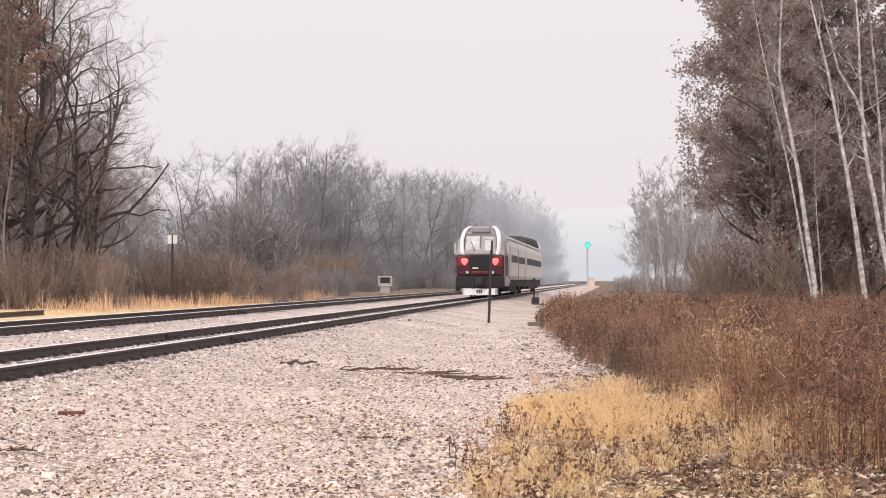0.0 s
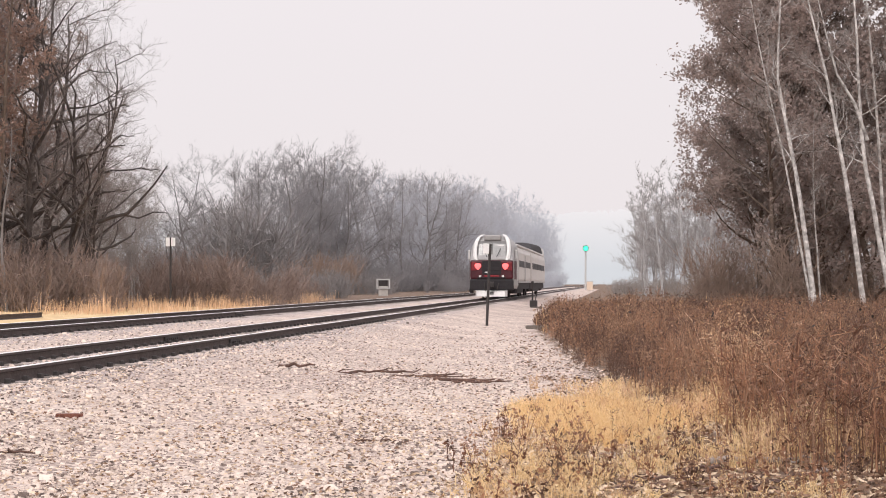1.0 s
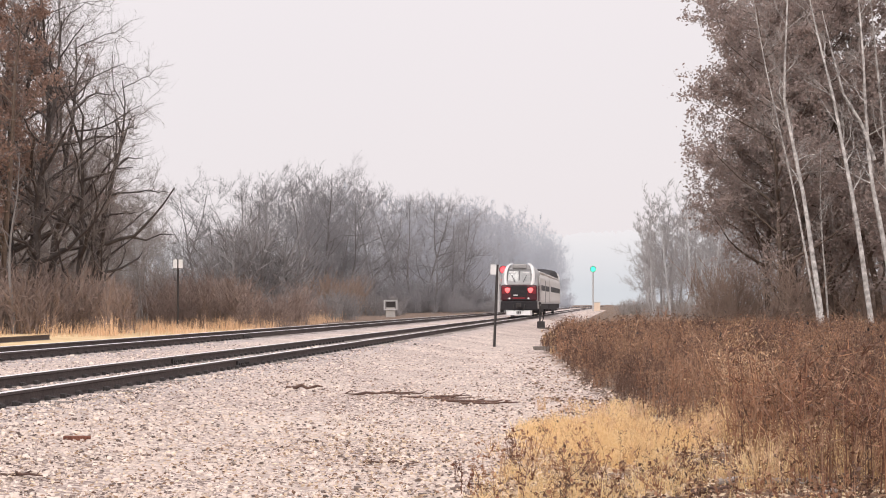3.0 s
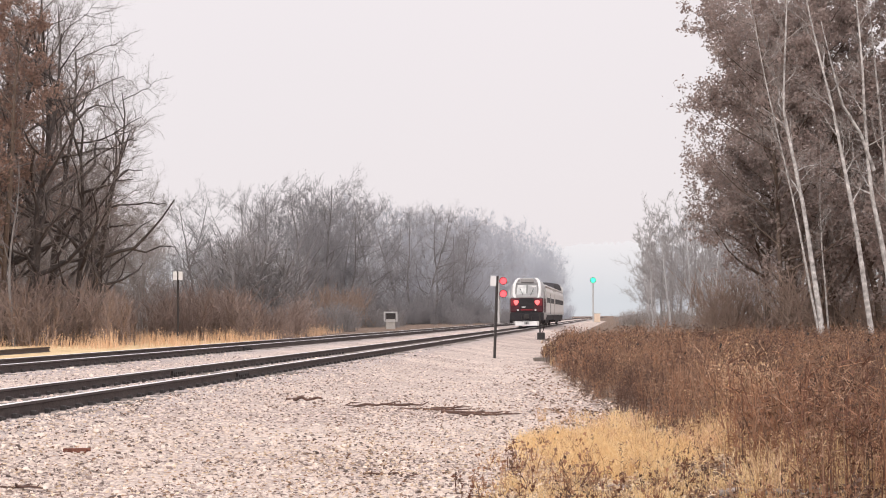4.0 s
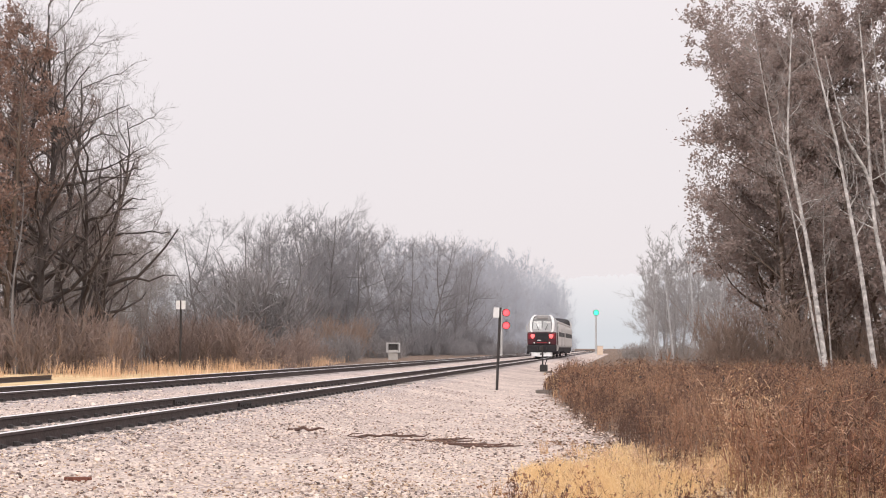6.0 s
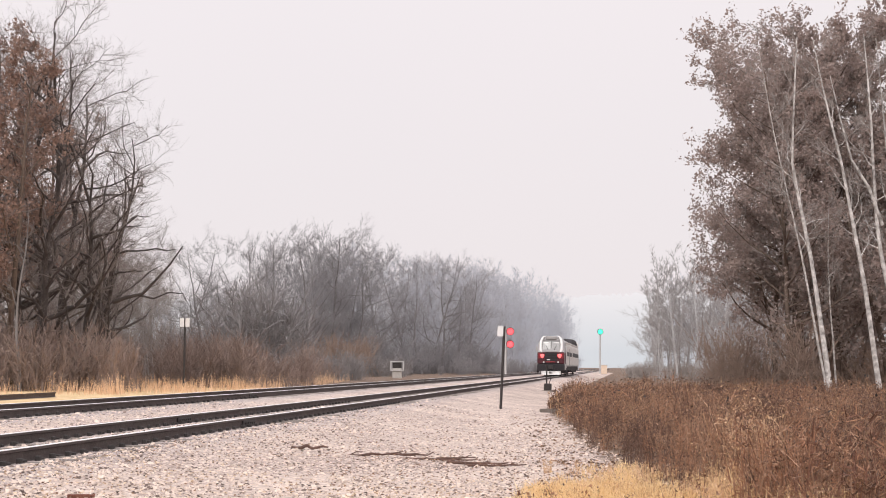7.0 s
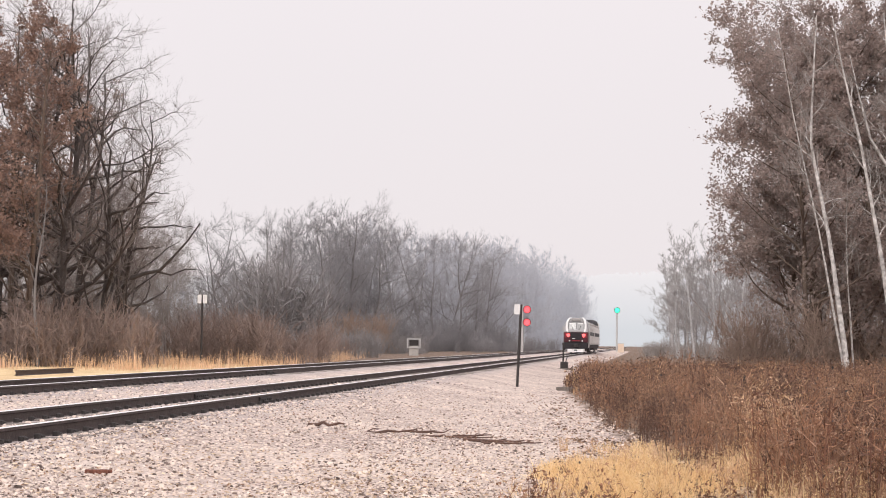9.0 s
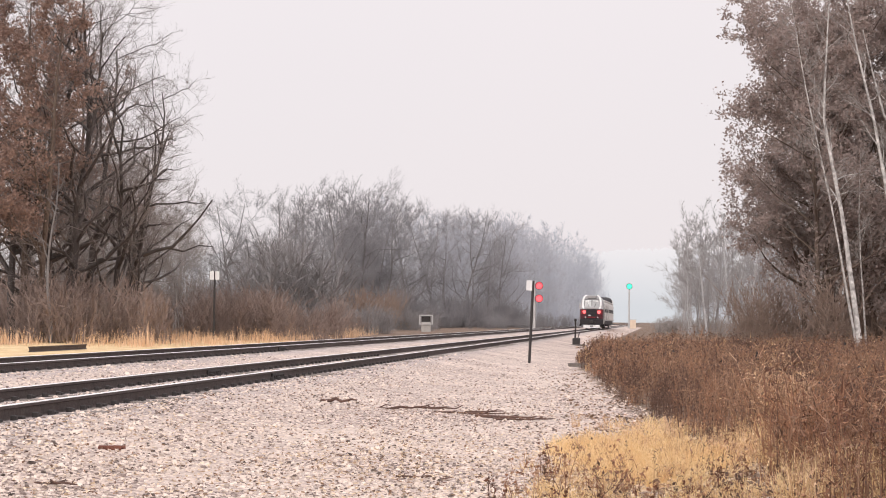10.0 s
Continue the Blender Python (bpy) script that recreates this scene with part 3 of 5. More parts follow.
def signal(name, at, top, heads, lens_mat, label, big=0.38):
    root = new(name)
    root.matrix_basis = pose(*at)
    part("mast", rod((0, 0, 0), (0, 0, top), 0.13, 0.11, 12), ALUMINIUM, root, "pale aluminium mast")
    part("base", box(-0.4, 0.4, -0.4, 0.4, -0.3, 0.12, 0.03), CONCRETE, root, "concrete footing")
    lad = bmesh.new()
    for e in (-0.17, 0.17):
        add_rod(lad, (e, 0.5, 0.1), (e, 0.25, top - 0.3), 0.02, sides=6)
    for k in range(int(top / 0.33)):
        z = 0.4 + k * 0.33
        add_rod(lad, (-0.17, 0.5 - 0.25 * z / top, z), (0.17, 0.5 - 0.25 * z / top, z), 0.014, sides=5)
    part("ladder", lad, ALUMINIUM, root)
    for dx, z in heads:
        hd = part("signal_head", box(dx - 0.2, dx + 0.2, -0.25, 0.15, z - 0.35, z + 0.35, 0.06), IRON, root, "black signal housing")
        part("backboard", rod((dx, -0.27, z), (dx, -0.24, z), big * 1.15, sides=24), IRON, hd)
        # lens made larger than real to stand for the lamp's glare
        lens = bmesh.new()
        bmesh.ops.create_uvsphere(lens, u_segments=20, v_segments=10, radius=big)
        for v in lens.verts:
            v.co = Vector((v.co.x + dx, v.co.y * 0.35 - 0.3, v.co.z + z))
        part("lens", lens, lens_mat, hd, "lit lens, oversized for its glare", True)
        hood = bmesh.new()
        bmesh.ops.create_cone(hood, cap_ends=False, segments=20, radius1=big * 1.06, radius2=big * 1.06, depth=0.3, matrix=Matrix.Translation((dx, -0.42, z)) @ Matrix.Rotation(radians(90), 4, "X"))
        bmesh.ops.delete(hood, geom=[v for v in hood.verts if v.co.z < z - 0.1], context="VERTS")
        bmesh.ops.solidify(hood, geom=hood.faces[:], thickness=0.015)
        part("lens_hood", hood, IRON, hd)
    return tagged(root, label, "railway signal")


plate_post("milepost", (1.49, 54, 0), 2.75, 2.2, (0.2, 0.33), "leaning thin black steel post with small white plate", 0.045, -0.12)
plate_post("whistle_post", (-12.6, 77, 0.2), 3.35, 0, (0.44, 0.4), "thin black post carrying a square white sign plate", 0.05)
signal("railway_signal", (27.7, 317, 0.05), 8.6, [(0, 8.1)], LAMP_GREEN, "tall aluminium signal mast showing a green light", 0.5)
signal("railway_signal", (6.1, 201, 0.2), 6.0, [(0.55, 5.45), (0.55, 3.9)], LAMP_RED2, "aluminium signal mast showing two red lights", 0.42)


def relay_cabinet():
    root = new("relay_cabinet")
    root.matrix_basis = pose(28.2, 314, 0.0)
    paint = material("faded_orange_paint", (0.68, 0.54, 0.42), (0.86, 0.71, 0.57), 2, 0.6, 0.1)
    part("housing", box(-0.55, 0.55, -0.4, 0.4, 0.1, 1.75, 0.04), paint, root, "faded pale orange housing")
    part("lid", box(-0.62, 0.62, -0.47, 0.47, 1.75, 1.85, 0.03), ALUMINIUM, root)
    part("door", box(-0.48, 0.48, -0.43, -0.39, 0.2, 1.65, 0.01), paint, root)
    part("plinth", box(-0.7, 0.7, -0.55, 0.55, -0.2, 0.1, 0.02), CONCRETE, root)
    return tagged(root, "faded orange relay cabinet at the signal's foot", "relay cabinet")


relay_cabinet()


def equipment_cage():
    root = new("equipment_cabinet")
    root.matrix_basis = pose(-5.6, 160, 0.2)
    part("plinth", box(-0.45, 0.45, -0.35, 0.35, -0.2, 0.95, 0.03), CONCRETE, root, "pale concrete plinth")
    fr = bmesh.new()
    for x in (-0.6, 0.6):
        for y in (-0.4, 0.4):
            add_box(fr, x - 0.05, x + 0.05, y - 0.05, y + 0.05, 0.7, 1.65)
    for z in (0.75, 1.6):
        for y in (-0.4, 0.4):
            add_box(fr, -0.6, 0.6, y - 0.045, y + 0.045, z - 0.05, z + 0.05)
        for x in (-0.6, 0.6):
            add_box(fr, x - 0.045, x + 0.045, -0.4, 0.4, z - 0.05, z + 0.05)
    part("guard_rail", fr, ALUMINIUM, root, "pale pipe guard frame")
    part("cabinet", box(-0.42, 0.42, -0.28, 0.28, 0.95, 1.5, 0.02), IRON, root)
    return tagged(root, "small trackside cabinet inside a pale pipe guard", "equipment cabinet")


equipment_cage()


def switch_stand():
    root = new("switch_stand")
    root.matrix_basis = track_pose(92, 3.2, float(ground_z(centre(92) + 3.2, 92)))
    part("post", rod((-0.05, 0, 0.3), (-0.05, 0, 1.4), 0.05, 0.04), IRON, root)
    part("lamp_cap", rod((-0.05, 0, 1.36), (-0.05, 0, 1.48), 0.08, 0.06), IRON, root)
    part("gear_box", box(-0.2, 0.22, -0.22, 0.22, 0.0, 0.42, 0.04), IRON, root, "dark iron gear box")
    part("lever", rod((0.1, -0.1, 0.42), (0.2, -0.3, 0.75), 0.025), IRON, root, "rusty throw lever")
    for e in (-0.3, 0.3):
        part("head_timber", box(-2.0, 0.5, e - 0.11, e + 0.11, -0.12, 0.06, 0.015), TIE, root, "weathered switch timber")
    return tagged(root, "dark iron switch stand on timbers beside the track", "switch stand")


def loose_timber():
    root = new("loose_timber")
    root.matrix_basis = pose(3.05, 52.6, 0.0, 0, 0, -12)
    part("beam", box(-0.36, 0.36, -0.1, 0.1, -0.02, 0.12, 0.02), TIE, root)
    return tagged(root, "short dark weathered timber lying at the weeds' edge", "timber")


loose_timber()
switch_stand()


# ---- trees ----
def grow(seed, height, trunk_r, spread, first, limbs, branches, twigs, lean=0.0, up=0.75, droop=0.0, wig=0.12, taper=0.75, limb=1.0):
    """A bare tree: thick limbs as segments, twig ends as slivers."""
    rng = np.random.default_rng(seed)
    thick, thin, ends = [], [], []

    def stem(p, d, length, r0, r1, n, jitter, lift, out):
        pts = [p]
        for k in range(n):
            d = d + rng.normal(0, jitter, 3) + np.array([0, 0, lift])
            d = d / np.linalg.norm(d)
            q = p + d * length / n
            a, b = r0 + (r1 - r0) * k / n, r0 + (r1 - r0) * (k + 1) / n
            out.append((*p, *q, a, b))
            p = q
            pts.append(p)
        return pts, d

    def away(d, tilt):
        side = np.cross(d, rng.normal(size=3))
        side /= np.linalg.norm(side) + 1e-9
        v = d * math.cos(tilt) + side * math.sin(tilt)
        return v / np.linalg.norm(v)
    base = np.array([0.0, 0, -0.4])
    d0 = np.array([lean, rng.normal(0, 0.03), 1.0])
    pts, _ = stem(base, d0 / np.linalg.norm(d0), height * 0.93, trunk_r, trunk_r * 0.16, 12, wig * 0.4, 0.03, thick)
    for k in range(limbs):
        f = first + (0.98 - first) * (k + rng.uniform(0, 1)) / limbs
        i = min(int(f * 12), 11)
        p = pts[i] + (pts[i + 1] - pts[i]) * (f * 12 - i)
        az = rng.uniform(0, 2 * math.pi)
        el = rng.uniform(0.25, 0.9) * up
        d = np.array([math.cos(az) * math.cos(el), math.sin(az) * math.cos(el), math.sin(el)])
        ln = spread * (1.15 - taper * f) * rng.uniform(0.7, 1.25)
        r = trunk_r * (1 - 0.8 * f) * rng.uniform(0.38, 0.68) * limb
        lp, ld = stem(p, d, ln, r, r * 0.25, 6, wig, 0.07 - droop, thick)
        for b in range(branches):
            g = rng.uniform(0.2, 1.0)
            i = min(int(g * 6), 5)
            bp = lp[i] + (lp[i + 1] - lp[i]) * (g * 6 - i)
            bl = ln * rng.uniform(0.25, 0.5)
            br = max(r * (1 - 0.7 * g) * 0.45, 0.012)
            sp, sd = stem(bp, away(ld, rng.uniform(0.4, 1.1)), bl, br, 0.007, 4, wig * 1.3, 0.06 - droop, thin)
            for t in range(twigs):
                h2 = rng.uniform(0.15, 1.0)
                i = min(int(h2 * 4), 3)
                tp = sp[i] + (sp[i + 1] - sp[i]) * (h2 * 4 - i)
                td = away(sd, rng.uniform(0.3, 1.0)) + np.array([0, 0, 0.25 - droop])
                tl = bl * rng.uniform(0.25, 0.6)
                e1 = tp + td * tl
                ends.append((*tp, *e1, 0.016))
                for _ in range(3):
                    c = tp + (e1 - tp) * rng.uniform(0.25, 0.9)
                    ends.append((*c, *(c + (away(td / np.linalg.norm(td), 0.7) + np.array([0, 0, 0.15])) * tl * 0.55), 0.011))
    return np.array(thick), np.array(thin), np.array(ends), rng


def build_tree(name, shape, bark, twig_mat, label, leaves=0, leaf_mat=None, leaf_size=0.06, leaf_low=0.0, twig_w=1.0, group=""):
    thick, thin, ends, rng = shape
    root = new(name)
    v, q = tubes(thick, 6)
    trunk = new("trunk", fast_mesh("trunk", v, q, [bark], smooth=True))
    trunk.parent = root
    v1, q1 = tubes(thin, 3)
    tri = np.concatenate([q1[:, [0, 1, 2]], q1[:, [0, 2, 3]]])
    v2, t2 = slivers(ends[:, 0:3], ends[:, 3:6], ends[:, 6] * twig_w, rng)
    vs, ts, idx = [v1, v2], [tri, t2 + len(v1)], [np.zeros(len(tri)), np.zeros(len(t2))]
    if leaves:
        cand = ends[ends[:, 5] > leaf_low]
        pick = cand[rng.integers(0, len(cand), leaves)]
        c = pick[:, 0:3] + (pick[:, 3:6] - pick[:, 0:3]) * rng.uniform(0.2, 1.1, (leaves, 1)) + rng.normal(0, 0.09, (leaves, 3))
        v3, t3 = leaf_tris(c, leaf_size, rng)
        vs.append(v3)
        ts.append(t3 + len(v1) + len(v2))
        idx.append(np.ones(len(t3)))
    crown = new("crown", fast_mesh("crown", np.concatenate(vs), np.concatenate(ts), [twig_mat] + ([leaf_mat] if leaves else []), np.concatenate(idx)))
    crown.parent = root
    return tagged(root, label, "tree", group)


def stand(templates, places, rng):
    """Copies of the trees, in turn, at rows of x, y, height factor."""
    out = []
    used = set()
    for k, (x, y, s) in enumerate(places):
        t = templates[k % len(templates)]
        m = pose(x, y, float(ground_z(x, y)), 0, 0, rng.uniform(0, 360)) @ Matrix.Diagonal((s * rng.uniform(0.9, 1.1), s * rng.uniform(0.9, 1.1), s, 1))
        if t not in used:
            used.add(t)
            t.matrix_basis = m
        else:
            old = t.matrix_basis.copy()
            t.scale = (1, 1, 1)
            c = copy_thing(t, m)
            t.matrix_basis = old
            out.append(c)
    return out


rng_place = np.random.default_rng(11)

# dark bare trees left of the line
left_trees = [build_tree("bare_tree", grow(20 + k, 16.2, 0.18 + 0.015 * k, 4.9, 0.15, 17, 9, 8, lean=(0.06, -0.02, 0.09)[k], up=1.2, wig=0.21, taper=0.5, limb=1.35), BARK_DARK, TWIG_DARK,
                         "tall dark bare winter tree with crooked limbs", group="bare trees beside the line", twig_w=0.75) for k in range(3)]
for k, (x, y, s, turn) in enumerate([(-18.0, 78, 0.92, 0), (-19.2, 76, 1.0, 15), (-17.4, 81, 0.72, -10), (-20.3, 79, 1.14, 40), (-21.4, 82, 1.22, -30), (-19.0, 86, 0.9, 10), (-22.6, 79, 1.1, 100), (-23.8, 84, 1.14, 20), (-21.4, 90, 1.08, -20), (-25.4, 90, 1.2, 60)]):
    m = pose(x, y, 0.2, 0, 0, turn) @ Matrix.Diagonal((s, s, s, 1))
    if k < 3:
        left_trees[k].matrix_basis = m
    else:
        t0 = left_trees[k % 3]
        old = t0.matrix_basis.copy()
        t0.scale = (1, 1, 1)
        copy_thing(t0, m)
        t0.matrix_basis = old
thick, thin, ends, rng_snag = grow(29, 8.2, 0.17, 3.2, 0.3, 9, 7, 6, lean=-0.05, up=1.2, wig=0.17)
limb_line = [(0, 0, 4.1), (0.7, -0.1, 4.35), (1.4, -0.1, 4.5), (2.0, -0.2, 5.1), (2.7, -0.2, 5.9), (3.3, -0.3, 6.75)]
limb_line2 = [(1.2, -0.1, 4.45), (1.9, 0.1, 4.3), (2.6, 0.2, 4.6), (3.3, 0.3, 4.55)]
extra = [(*p, *q, 0.11 - 0.016 * i, 0.095 - 0.016 * i) for i, (p, q) in enumerate(zip(limb_line, limb_line[1:]))]
extra += [(*p, *q, 0.06 - 0.014 * i, 0.047 - 0.014 * i) for i, (p, q) in enumerate(zip(limb_line2, limb_line2[1:]))]
snag = build_tree("bare_tree", (np.concatenate([thick, np.array(extra)]), thin, ends, rng_snag), BARK_DARK, TWIG_DARK, "dark bare tree with one long low limb", group="bare trees beside the line", twig_w=1.2)
snag.matrix_basis = pose(-16.2, 78, 0.2)
rust_trees = [build_tree("oak_tree", grow(40 + k, 16, 0.17, 4.6, 0.15, 18, 8, 7, up=1.0), BARK_BROWN, TWIG_DARK, "tall oak keeping rust-brown dead leaves", 11000, LEAF_RUST, 0.085, 5.0, group="oaks beside the line") for k in range(2)]
stand(rust_trees, [(-19.7, 73, 0.96), (-22.4, 74, 1.05), (-22.3, 80, 1.12), (-23.4, 92, 1.1)], rng_place)
sapling = build_tree("young_tree", grow(47, 9.0, 0.085, 1.5, 0.45, 8, 5, 6, lean=0.02, up=1.2, wig=0.12), BARK_GREY, TWIG_DARK, "slender grey-barked young tree at the wood's edge", twig_w=0.7)
sapling.matrix_basis = pose(-18.65, 71, 0.2)

# brown-leaved oaks and birches right of the line
oaks = [build_tree("oak_tree", grow(60 + k, 18.2, 0.16, 3.9, 0.05, 22, 8, 6, up=1.0, taper=0.42), BARK_BROWN, TWIG_WARM, "slender oak thick with grey-brown dead leaves", 12000, LEAF_OAK, 0.1, 0.8, group="oaks on the weedy edge") for k in range(3)]
stand(oaks, [(16.2, 79, 1.0), (18.0, 78, 1.02), (20.2, 77, 1.04), (17.9, 85, 1.0), (22.0, 80, 1.1), (20.6, 87, 1.1), (23.8, 84, 1.14), (24.0, 77, 1.08)], rng_place)
edge_oaks = [build_tree("oak_tree", grow(66 + k, 18.0, 0.15, 3.9, 0.22, 24, 9, 8, up=0.85, taper=0.3), BARK_BROWN, TWIG_WARM, "outer oak with clumped grey-brown dead leaves and bare low limbs", 20000, LEAF_OAK, 0.09, 2.6, group="oaks on the weedy edge") for k in range(2)]
stand(edge_oaks, [(15.4, 76, 0.94), (15.3, 79.5, 0.96), (16.9, 84, 1.02)], rng_place)
BIRCH = material("white_birch_bark", (0.11, 0.095, 0.088), (0.86, 0.82, 0.785), 2.2, 0.8, 0.3, fine=3.0)


def birch(x, y, leans, r, seed, fork=0.0, s=1.0):
    """A birch whose stem leans by three slopes: up to 6.5 m, up to 10 m and above."""
    thick, thin_wood, ends, rng = grow(seed, 16.8, r, 2.3, 0.4, 14, 6, 7, up=1.2, wig=0.16, limb=0.7)
    core_z, core_x = np.concatenate([[-0.4], thick[:12, 5]]), np.concatenate([[0.0], thick[:12, 3]])
    for rows in (thick, thin_wood, ends):
        for c in (0, 3):
            rows[:, c] -= 0.85 * np.interp(rows[:, c + 2], core_z, core_x)
    if fork:
        line = [(0, 0, fork), (-0.5, -0.05, fork + 1.5), (-1.15, -0.1, fork + 2.6), (-1.5, -0.1, fork + 4.2), (-1.8, 0, fork + 6.0)]
        thick = np.concatenate([thick, [(*p, *q, r * (0.62 - 0.12 * i), r * (0.5 - 0.12 * i)) for i, (p, q) in enumerate(zip(line, line[1:]))]])

    def bent(rows):
        for c in (0, 3):
            rows[:, c] += np.interp(rows[:, c + 2], [0, 6.5, 10, 18], np.cumsum([0, 6.5 * leans[0], 3.5 * leans[1], 8 * leans[2]]))
        return rows
    tree = build_tree("birch_tree", (bent(thick), bent(thin_wood), bent(ends), rng), BIRCH, TWIG_WARM, "slender white-barked birch with fine bare twigs", group="birches on the weedy edge", twig_w=0.6)
    tree.matrix_basis = pose(x, y, 0) @ Matrix.Diagonal((s, s, s, 1))


birch(14.95, 66, (-0.085, -0.15, 0.05), 0.125, 80)
birch(16.95, 66, (-0.16, -0.175, -0.2), 0.125, 81)
birch(18.1, 66, (-0.16, -0.03, -0.05), 0.13, 82, fork=7.2)
birch(15.2, 67.5, (-0.17, -0.22, -0.2), 0.06, 83)
birch(16.1, 70, (-0.1, -0.1, -0.05), 0.08, 84, s=0.6)
birch(18.9, 69, (-0.1, -0.12, -0.1), 0.1, 85)

# bare grey wood further along on both sides


def low_gap(x, y):
    """The wood dips where it meets the dark trees."""
    return float(np.interp(x / y, [-0.16, -0.125, -0.106], [0.55, 0.62, 1.0]))


def wood_edge(y):
    return np.interp(y, [140, 187, 230, 306, 380, 560], [36, 31, 24, 16, 11, 9])


mid_trees = [build_tree("bare_tree", grow(100 + k, 18.3, 0.19, 6.2, 0.16, 16, 8, 8, up=0.9, wig=0.18, taper=0.55), BARK_GREY, TWIG_HAZE_GREY, "grey leafless tree in the woodland edge", group="woodland along the line", twig_w=2.0) for k in range(4)]
places = []
for k in range(22):
    y = 172 + 6.0 * k + rng_place.uniform(-3, 3)
    x = centre(y) - wood_edge(y) - 2 + rng_place.uniform(-3, 1)
    places.append((x, y, rng_place.uniform(0.88, 1.12) * low_gap(x, y)))
places += [(-22.6, 146, 0.66), (-24.5, 150, 0.72), (-20.5, 160, 0.75)]
stand(mid_trees, places, rng_place)
pale_trees = [build_tree("bare_tree", grow(120 + k, 15.2, 0.16, 2.7, 0.25, 14, 8, 8, up=1.35, wig=0.1), BARK_PALE, TWIG_HAZE_VERGE, "thin leafless tree with pale trunk, twigs lightened for mist", group="pale trees on the far verge", twig_w=1.8) for k in range(3)]
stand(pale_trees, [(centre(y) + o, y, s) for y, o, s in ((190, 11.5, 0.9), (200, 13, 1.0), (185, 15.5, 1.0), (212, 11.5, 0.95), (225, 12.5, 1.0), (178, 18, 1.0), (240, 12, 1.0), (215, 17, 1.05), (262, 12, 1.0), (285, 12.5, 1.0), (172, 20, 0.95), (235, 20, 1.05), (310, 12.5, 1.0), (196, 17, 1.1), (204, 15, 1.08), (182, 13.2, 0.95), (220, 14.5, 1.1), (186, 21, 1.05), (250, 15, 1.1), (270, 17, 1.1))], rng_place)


def joined_woods(name, templates, places, mat, label, seed):
    """Many trees that nobody could count, joined into one mesh."""
    rng = np.random.default_rng(seed)
    vs, ts, off = [], [], 0
    for k, (x, y, s) in enumerate(places):
        v, t = templates[k % len(templates)]
        a = rng.uniform(0, 6.28)
        c, n = math.cos(a), math.sin(a)
        vs.append(np.stack([(v[:, 0] * c - v[:, 1] * n) * s + x, (v[:, 0] * n + v[:, 1] * c) * s + y, v[:, 2] * s + ground_z(x, y)], 1))
        ts.append(t + off)
        off += len(v)
    return tagged(new(name, fast_mesh(name, np.concatenate(vs), np.concatenate(ts), [mat])), label, "woodland", kind="stuff")


def flat_tree(shape, twig_w):
    thick, thin, ends, rng = shape
    v0, q0 = tubes(thick, 3)
    v1, t1 = slivers(thin[:, 0:3], thin[:, 0:3] + (thin[:, 3:6] - thin[:, 0:3]) * 1.6, thin[:, 6] * 2.4, rng)
    v2, t2 = slivers(ends[:, 0:3], ends[:, 3:6], ends[:, 6] * twig_w, rng)
    tri = np.concatenate([q0[:, [0, 1, 2]], q0[:, [0, 2, 3]]])
    return np.concatenate([v0, v1, v2]), np.concatenate([tri, t1 + len(v0), t2 + len(v0) + len(v1)])


wood = [flat_tree(grow(140 + k, 16.8, 0.12, 4.8, 0.06, 13, 6, 6, up=0.9, wig=0.15, taper=0.45), 3.8) for k in range(4)]
near_wood = [flat_tree(grow(150 + k, 16.8, 0.13, 4.6, 0.06, 15, 7, 9, up=1.15, wig=0.15, taper=0.5), 1.6) for k in range(3)]
rw = np.random.default_rng(21)


def wood_places(n, y0, y1, deep, smin=0.85, smax=1.12):
    out = []
    for _ in range(n):
        y = rw.uniform(y0, y1)
        x = centre(y) - wood_edge(y) - 3 - rw.uniform(0, deep)
        out.append((x, y, rw.uniform(smin, smax) * low_gap(x, y)))
    return out


# twig colours turn paler and bluer with distance to imitate haze
joined_woods("grey_woods", wood, wood_places(85, 170, 235, 24, 0.9, 1.08), TWIG_HAZE_GREY, "dense grey leafless woodland behind the line", 5)
joined_woods("grey_woods", wood, wood_places(40, 235, 290, 18, 0.95, 1.1) + wood_places(55, 290, 360, 16, 1.05, 1.25), TWIG_HAZE_MID, "leafless woodland along the line, twigs coloured blue-grey for haze", 15)
joined_woods("hazed_woods", wood, wood_places(80, 360, 600, 14, 1.15, 1.42), TWIG_HAZE_PALE, "distant leafless woodland, haze put into its pale twig colour", 16)
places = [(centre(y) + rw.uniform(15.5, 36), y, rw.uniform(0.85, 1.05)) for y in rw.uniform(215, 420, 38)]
joined_woods("hazed_woods", wood, places, TWIG_HAZE_PALE, "distant leafless woodland, haze put into its pale twig colour", 6)
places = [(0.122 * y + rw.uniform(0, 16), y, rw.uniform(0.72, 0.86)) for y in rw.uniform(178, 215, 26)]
joined_woods("grey_woods", wood, places, TWIG_HAZE_VERGE, "thin woodland behind the far verge, twigs lightened for mist", 17)
places = [(0.205 * y + rw.uniform(0, 15), y, rw.uniform(0.95, 1.12)) for y in rw.uniform(94, 125, 24)]
joined_woods("grey_woods", near_wood, places, TWIG_WARM, "brown leafless woodland behind the oaks", 7)
places = [(-0.2 * y - rw.uniform(1.0, 18), y, rw.uniform(0.6, 0.95)) for y in rw.uniform(98, 140, 34)]
places += [(-0.172 * y - rw.uniform(0.0, 9), y, rw.uniform(0.36, 0.56)) for y in rw.uniform(88, 112, 26)]
joined_woods("grey_woods", near_wood, places, TWIG_WARM, "brown leafless woodland behind the dark trees", 8)

